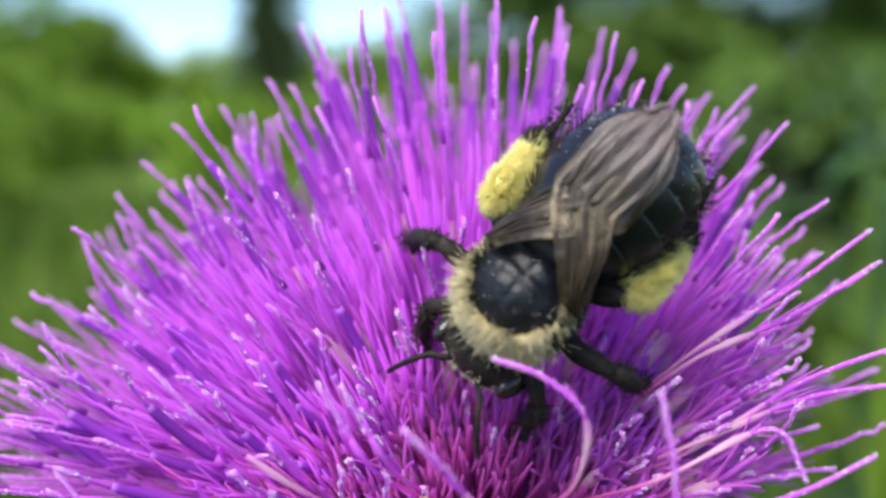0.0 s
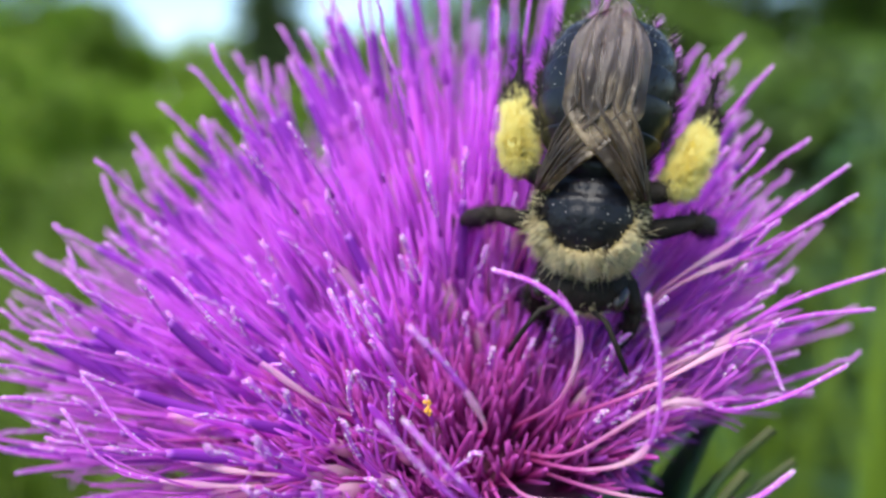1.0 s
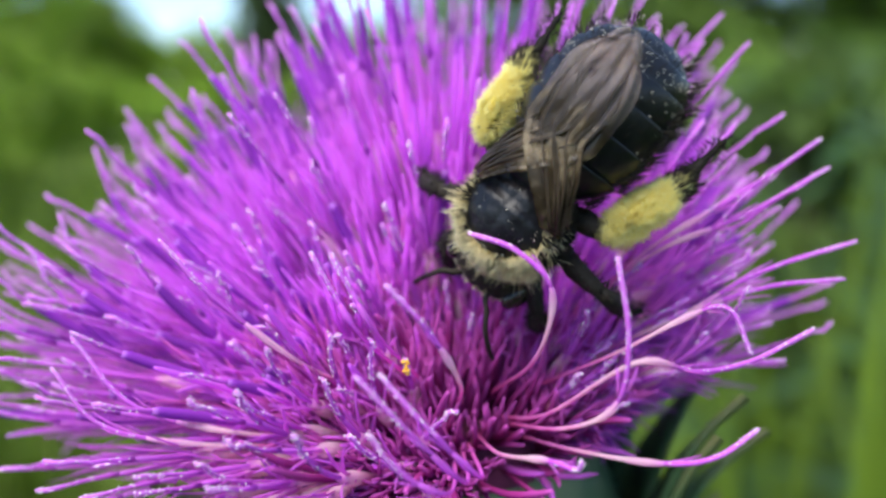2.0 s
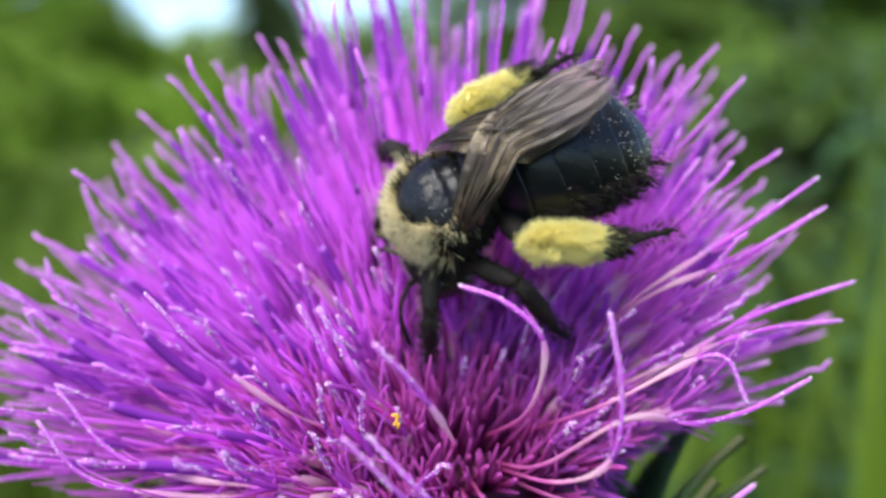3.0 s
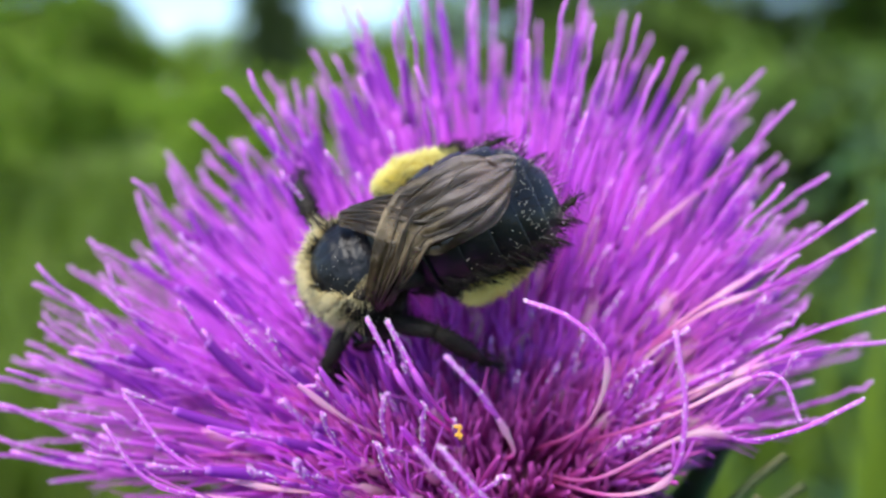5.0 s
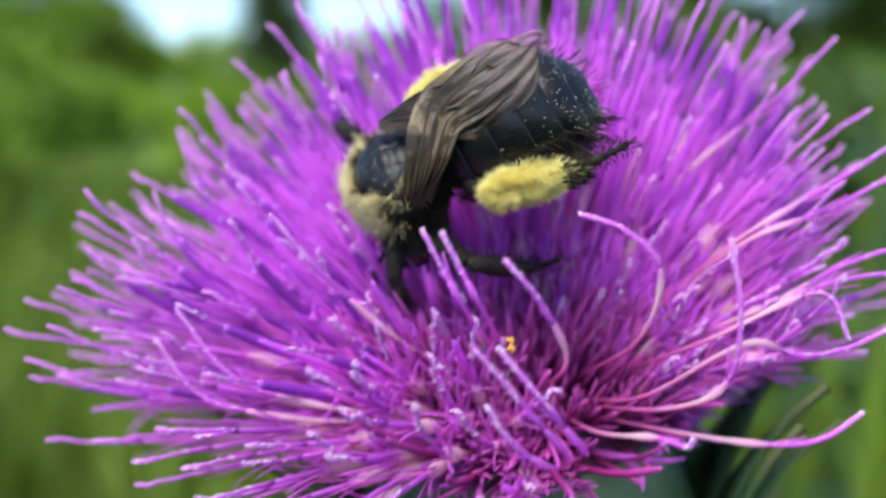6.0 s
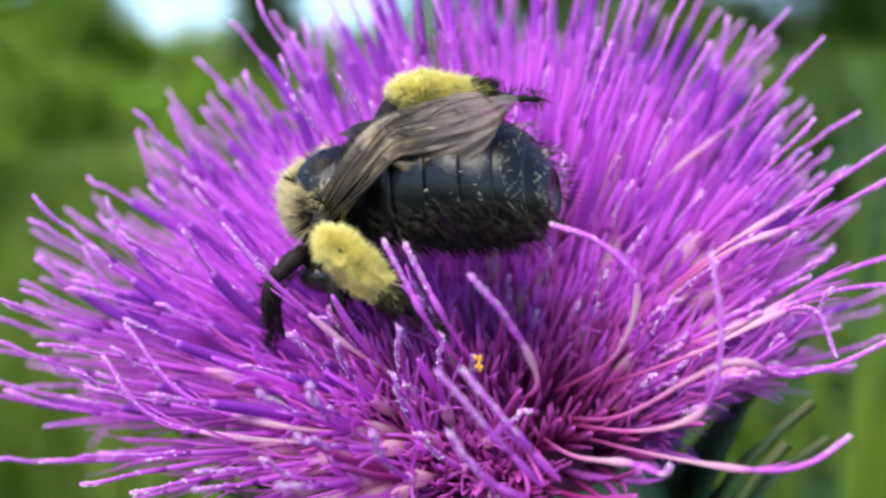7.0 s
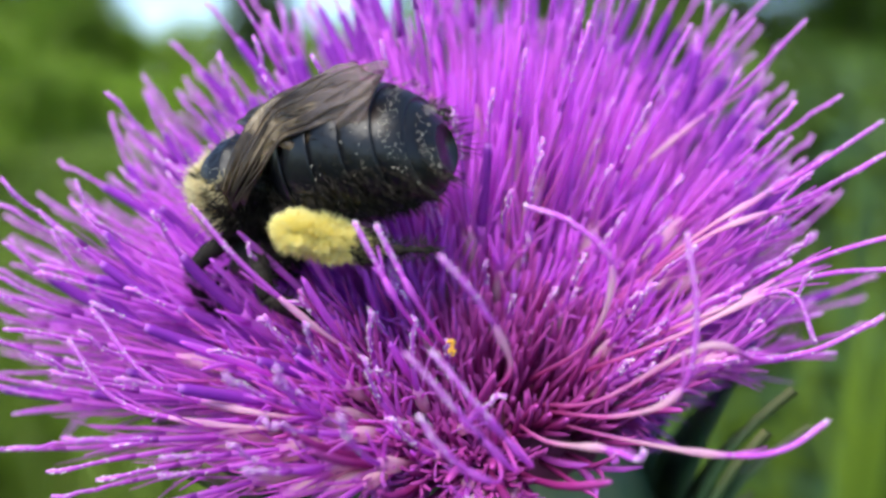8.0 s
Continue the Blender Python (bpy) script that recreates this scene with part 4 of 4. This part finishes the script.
def meadow():
    g = Shape()
    q = random.Random(12)
    for _ in range(25000):
        d = 0.35 + 13 * q.random() ** 1.7
        an = q.uniform(-3.1416, 3.1416)
        x, y = d * math.sin(an), d * math.cos(an) - 0.05
        h = q.uniform(0.35, 0.8) * (0.75 if d < 0.9 else 1.0)
        lean = Vector((q.gauss(0, 0.2), q.gauss(0, 0.2), 0))
        side = Vector((q.uniform(-1, 1), q.uniform(-1, 1), 0))
        w = q.uniform(0.003, 0.007) * (1 + d * 0.25)
        pts = [Vector((x, y, 0)) + lean * h * s * s + Vector((0, 0, h * s * (1 - 0.15 * s))) for s in (0, 0.35, 0.7, 1.0)]
        g.strip(pts, [w, w * 0.9, w * 0.6, 0.0004], side, thick=0.0005)
    for k in range(16):
        x, y = 0.13 + 0.012 * k + q.uniform(-0.01, 0.01), 0.34 + 0.05 * (k % 5) + q.uniform(0, 0.06)
        h, ln = q.uniform(0.84, 0.99), Vector((q.gauss(0.05, 0.08), q.gauss(0, 0.05), 0))
        pts = [Vector((x, y, 0)) + ln * h * t * t + Vector((0, 0, h * t * (1 - 0.1 * t))) for t in (0, 0.25, 0.5, 0.75, 1.0)]
        g.strip(pts, [0.006, 0.0065, 0.006, 0.0045, 0.0004], (1, 0.4, 0), thick=0.0006)
    for k in range(7):
        x, y = 0.150 + 0.009 * k + q.uniform(-0.004, 0.004), 0.32 + 0.02 * (k % 3)
        h, ln = q.uniform(0.86, 0.95), Vector((q.uniform(0.01, 0.06), q.gauss(0, 0.03), 0))
        pts = [Vector((x, y, 0)) + ln * h * t * t + Vector((0, 0, h * t)) for t in (0, 0.25, 0.5, 0.75, 0.9, 1.0)]
        g.strip(pts, [0.006, 0.007, 0.0075, 0.0065, 0.004, 0.0004], (1, -0.35, 0), thick=0.0006)
    tagged(new("meadow_grass", g.mesh("meadow_grass", [GRASS])), "tall green meadow grass behind the flower", "grass", kind="stuff")


meadow()


def weed(x, y, height, seed):
    """A leafy stalk: narrow arching leaves up a thin stem."""
    q = random.Random(seed)
    top = tagged(new("weed"), "dark green leafy weed stalk standing in the grass", "plant", group="weeds in the grass")
    top.location = (x, y, -0.02)
    lean = Vector((q.uniform(-0.06, 0.06), q.uniform(-0.05, 0.05), 0))
    st = Shape()
    way = [lean * t * t + Vector((0, 0, height * t)) for t in [i / 8 for i in range(9)]]
    st.tube(way, [0.0045 - 0.0004 * i for i in range(9)], 6)
    part("stem", st, [STEM], top)
    for k in range(22):
        t = 0.3 + 0.68 * k / 21
        o = lean * t * t + Vector((0, 0, height * t))
        an = k * 2.4 + q.uniform(-0.4, 0.4)
        d = Vector((math.cos(an), math.sin(an), 0.75))
        ln = q.uniform(0.08, 0.13) * (1.25 - 0.55 * t)
        lf = Shape()
        lf.strip([o + d * ln * u + Vector((0, 0, -ln * 0.7 * u * u)) for u in (0, 0.2, 0.45, 0.7, 0.88, 1.0)], [ln * w for w in (0.03, 0.12, 0.17, 0.13, 0.06, 0.005)], Vector((-d.y, d.x, 0)), thick=0.0005, fold=0.15)
        part("leaf", lf, [LEAF], top)


for k, (x, y, h) in enumerate(((0.30, 0.62, 0.84), (0.38, 0.72, 0.93), (0.27, 0.90, 0.86), (0.46, 0.85, 0.98), (0.52, 1.05, 0.90), (0.40, 1.15, 0.97), (0.58, 1.25, 1.0), (0.33, 1.3, 0.82))):
    weed(x, y, h, 300 + k)


def tree(x, y, height, spread, seed, mat=FOLIAGE, leaf=0.16, count=2600, name="tree", label="leafy green tree beyond the meadow", low=0.15):
    q = random.Random(seed)
    top = tagged(new(name), label, "tree" if name != "shrub" else "shrub")
    top.location = (x, y, -0.03)
    t = Shape()
    t.tube([(0, 0, 0), (0.03 * height, 0, height * 0.3), (0, 0.02 * height, height * 0.6), (0.01 * height, 0, height * 0.92)], [height * 0.028, height * 0.02, height * 0.012, height * 0.003], 8)
    limbs = []
    for k in range(9):
        z = height * q.uniform(low + 0.1, 0.8)
        an = k * 2.4 + q.uniform(-0.4, 0.4)
        tip = Vector((math.cos(an) * spread * q.uniform(0.5, 0.85), math.sin(an) * spread * q.uniform(0.5, 0.85), z + height * q.uniform(0.05, 0.15)))
        t.tube([(0, 0, z), Vector((0, 0, z)).lerp(tip, 0.5) + Vector((0, 0, 0.03 * height)), tip], [height * 0.01, height * 0.006, height * 0.002], 5)
        limbs.append(tip)
    part("trunk", t, [BARK], top)
    c = Shape()
    puffs = [(p, spread * q.uniform(0.28, 0.48)) for p in limbs] + [(Vector((q.uniform(-0.3, 0.3) * spread, q.uniform(-0.3, 0.3) * spread, height * q.uniform(low + 0.2, 0.92))), spread * q.uniform(0.25, 0.5)) for _ in range(9)]
    for _ in range(count):
        p, rad = q.choice(puffs)
        d = Vector((q.gauss(0, 1), q.gauss(0, 1), q.gauss(0, 0.8))).normalized() * rad * q.random() ** 0.4
        o = p + d
        ax = Vector((q.uniform(-1, 1), q.uniform(-1, 1), q.uniform(-0.8, 0.4))).normalized() * leaf * q.uniform(0.7, 1.4)
        c.strip([o - ax, o, o + ax], [leaf * 0.1, leaf * 0.45, leaf * 0.03], ax.orthogonal(), thick=leaf * 0.02)
    part("crown", c, [mat], top)
    return top


def conifer(x, y, height, spread, seed):
    q = random.Random(seed)
    top = tagged(new("conifer"), "dark narrow conifer against the sky", "tree")
    top.location = (x, y, -0.03)
    t = Shape()
    t.tube([(0, 0, 0), (0, 0, height * 0.5), (0, 0, height)], [height * 0.02, height * 0.012, height * 0.002], 8)
    part("trunk", t, [BARK], top)
    c = Shape()
    for k in range(900):
        s = q.uniform(0.06, 0.99)
        an = q.uniform(0, 6.283)
        ln = spread * (1 - s) ** 0.7 * q.uniform(0.7, 1.1) + 0.12
        o = Vector((0, 0, height * s))
        d = Vector((math.cos(an), math.sin(an), -0.25))
        c.strip([o, o + d * ln * 0.5, o + d * ln + Vector((0, 0, 0.05 * ln))], [0.1, 0.22, 0.02], Vector((-d.y, d.x, q.uniform(-0.5, 0.5))), thick=0.03)
    part("crown", c, [NEEDLES], top)


for k, (x, y, h, w) in enumerate(((-13.0, 25, 5.6, 3.4), (-12.0, 30, 4.6, 2.6), (1.8, 22, 4.8, 2.6), (4.6, 19, 5.4, 2.6), (7.4, 17, 5.6, 2.8), (10.6, 18, 6.0, 3.0), (-17.0, 26, 6.2, 3.4))):
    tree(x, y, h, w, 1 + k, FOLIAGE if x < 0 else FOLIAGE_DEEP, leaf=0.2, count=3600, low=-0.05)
conifer(-4.65, 26, 9.5, 1.45, 3)
for k, (x, y, h, w) in enumerate(((1.02, 2.7, 1.2, 0.26), (1.75, 3.1, 1.15, 0.35), (0.66, 1.7, 0.98, 0.22), (1.15, 2.1, 1.05, 0.3), (1.45, 3.9, 1.2, 0.4), (2.2, 4.4, 1.25, 0.5), (0.95, 1.5, 1.0, 0.24))):
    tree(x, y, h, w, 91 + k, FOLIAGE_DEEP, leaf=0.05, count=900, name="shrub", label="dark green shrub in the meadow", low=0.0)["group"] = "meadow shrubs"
for k in range(26):
    x = -24 + 2.0 * k
    tree(x + rnd.uniform(-0.6, 0.6), 36 + rnd.uniform(-3, 3), rnd.uniform(3.4, 4.2) + (1.5 if abs(x + 4) > 8 else 0), 2.4, 60 + k, leaf=0.3, count=900, name="tree", label="leafy green tree in the far hedgerow", low=-0.1)["group"] = "far hedgerow"
for k, (x, y, h, w) in enumerate(((-7.5, 30, 3.0, 2.6), (-2.4, 30, 2.9, 2.2), (-5.5, 14, 1.5, 1.2), (-2.5, 11, 1.3, 1.1), (0.6, 10, 1.35, 1.0), (2.4, 7, 1.5, 0.9), (3.6, 5.5, 1.3, 0.8), (-4.2, 8, 1.4, 1.0))):
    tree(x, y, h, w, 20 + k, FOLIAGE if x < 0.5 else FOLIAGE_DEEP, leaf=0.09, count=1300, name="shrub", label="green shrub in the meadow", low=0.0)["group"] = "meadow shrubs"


# ---- what moves ----
def motions():
    walk(bee_thing, [(t, pose(x, y, z, a, b, c)) for t, x, y, z, a, b, c in BEE])
    # the head nods down into the florets, the wings lift a little
    walk(bee_head, [(t, pose(0, 0, 0, 0, p, y)) for t, p, y in ((0, 8, 0), (0.5, 4, 4), (1.2, 0, -4), (2.3, 14, 0), (2.5, 20, 6), (2.8, 30, 0), (3.0, 34, 0), (3.3, 20, 4), (3.6, 26, 0), (4.2, 40, 0), (5.3, 40, 2), (6.2, 34, -4), (6.6, 38, 0), (7.3, 36, 4), (8.0, 40, 0))])
    for wing, root, s, fore in bee_wings:
        walk(wing, [(t, pose(0, 0, 0, -ro, 0, 0) @ Matrix.Translation(root) @ pose(0, 0, 0, 0, p * (1 if fore else 0.7), s * y + g)) for t, p, y, ro, g in ((0, 2, 0, 0, 0), (0.2, 0, 2, 0, 0), (0.4, 16, -2, 0, 0), (0.5, 19, -2, 0, 0), (0.6, 9, -1, 0, 0), (0.8, 3, 0, 0, 0), (1.2, 1, 0, 0, 0), (2.3, 2, 0, 0, 0), (2.5, 7, -2, 6, 0), (3.3, 11, -2, 6, 0), (3.6, 12, 0, 6, 0), (4.2, 8, 0, 14, 0), (5.3, 1, 0, 22, 6), (6.0, 1, 0, 22, 8), (6.5, 0, 0, 24, 8), (7.0, 0, 0, 24, 8), (8.0, -1, 0, 24, 8))])
    # seconds, shift forward and up in mm, pitch and turn in degrees
    near_hind = ((0, -0.4, 0, 0, 8), (0.2, 0, 0, 0, -10), (0.4, 0, 0, 0, -55), (0.5, -0.8, 0, 0, -46), (0.6, 0, 0, 0, -20), (0.8, 0, 0, 4, -12), (1.2, 0, 0, 4, -12), (2.3, 0, 0, 0, -10), (2.5, -0.5, 0.5, -8, -14), (2.7, -0.6, 0.5, 0, -18), (3.1, -0.9, 0.6, 0, -10), (3.5, -1.1, 0.7, -6, -8), (3.8, -1.1, 0.8, 0, -8), (4.0, -2.2, 0.8, 8, 2), (4.2, -2.2, 0.8, 12, 4), (5.3, -1.4, 0.8, 14, 6), (5.7, -1.5, 0.8, 14, 6), (5.9, -1.5, 0.5, 8, 4), (6.0, -1.4, 0.5, 4, 0), (6.2, -0.8, -0.4, -4, 0), (6.3, 1.4, 0.4, -34, 0), (6.4, -1.1, -1.0, -8, 0), (6.5, -1.2, -1.4, -8, 0), (6.7, -1.0, -1.1, -10, 0), (6.9, -1.0, -1.0, -8, 0), (7.0, 1.7, 1.0, -36, 0), (7.1, -0.4, -0.6, -8, 0), (7.2, 1.7, 0.9, -36, 0), (7.3, 1.9, 0.9, -36, 0), (7.5, 1.5, 0.6, -30, 0), (7.6, 1.3, 0.4, -26, 0), (7.8, -0.4, -0.2, -4, 0), (8.0, -0.5, -0.1, -8, 0))
    # seconds, lift and pitch in degrees, shift forward and up in mm
    far_hind = ((0, 20, 0, 0, 0), (1.2, 18, 4, 0, 0), (2.3, 30, 4, 0, 0.5), (2.5, 36, 8, 0, 1.2), (2.9, 36, 6, -0.2, 1.1), (3.6, 36, 8, -0.4, 1.2), (3.8, 26, 4, 0, 0.8), (4.0, 18, 0, 0, 0.4), (4.2, 10, 0, 0, 0.1), (5.3, 20, 0, -0.3, 0.5), (5.5, 15, 0, -0.2, 0.3), (5.8, 10, 0, 0, 0.1), (6.0, 22, 0, 0, 0.7), (6.2, 60, 10, 0, 3.0), (6.4, 26, 0, 0, 0.9), (6.7, 45, -6, -0.4, 2.0), (6.9, 50, -8, -0.4, 2.3), (7.0, 55, -8, -0.5, 2.5), (7.1, 26, 0, 0, 0.9), (7.2, 55, -8, -0.5, 2.5), (7.3, 55, -8, -0.5, 2.5), (7.6, 55, -8, -0.4, 2.3), (7.8, 20, 0, 0, 0.3), (8.0, 20, 0, 0, 0.4))
    for (nm, s), (leg, hip) in bee_legs.items():
        if (nm, s) == ("hind", 1):
            walk(leg, [(t, Matrix.Translation(hip + Vector((dx, 0, dz)) * MM) @ pose(0, 0, 0, -50 if 3.9 < t < 5.8 else 0, p, y)) for t, dx, dz, p, y in near_hind])
            continue
        if (nm, s) == ("hind", -1):
            walk(leg, [(t, Matrix.Translation(hip + Vector((dx, 0, dz)) * MM) @ pose(0, 0, 0, -roll, p, 6)) for t, roll, p, dx, dz in far_hind])
            continue
        rows = []
        near_mid = (nm, s) == ("mid", 1)
        for i in range(12 if near_mid else 41):
            t = i * 0.2
            ph = {"front": 0.0, "mid": 2.1}[nm] + (3.14 if s < 0 else 0)
            amp = {"front": 16, "mid": 14}[nm]
            shift, roll, turn = Vector((0, 0, 0)), 0, 0
            if (nm, s) == ("mid", -1):
                # lifted over the florets from the middle of the clip on
                shift = Vector((0.4, 0, 0.5)) * MM if t > 3.75 else shift
                roll, turn = -52 if t > 3.75 else -42 if t > 2.4 else -20, 18
            rows.append((t, Matrix.Translation(hip + shift) @ pose(0, 0, 0, roll, amp * 0.5 * math.sin(4.4 * t + ph), turn + amp * math.sin(4.4 * t + ph + 0.8))))
        if near_mid:
            # seconds, then roll, pitch and turn in degrees
            rows += [(t, Matrix.Translation(hip) @ pose(0, 0, 0, a, b, c)) for t, a, b, c in ((2.5, 5, 0, 30), (2.7, -2, 4, 34), (3.0, 0, 0, 30), (3.3, -10, 0, 20), (3.5, -15, 0, 15), (3.8, -6, 6, 24), (4.0, 0, 10, 30), (4.2, 0, 8, 34), (5.3, 0, 0, 45), (5.5, 0, 2, 44), (5.8, -8, 14, 30), (6.0, -15, 28, 16), (6.3, -24, 10, 26), (6.5, -30, 0, 30), (6.8, -42, -4, 12), (7.0, -48, -8, 2), (7.2, -36, 8, -2), (7.5, -18, 32, -8), (7.8, -30, 22, -4), (8.0, -40, 15, 0))]
        walk(leg, rows)


motions()
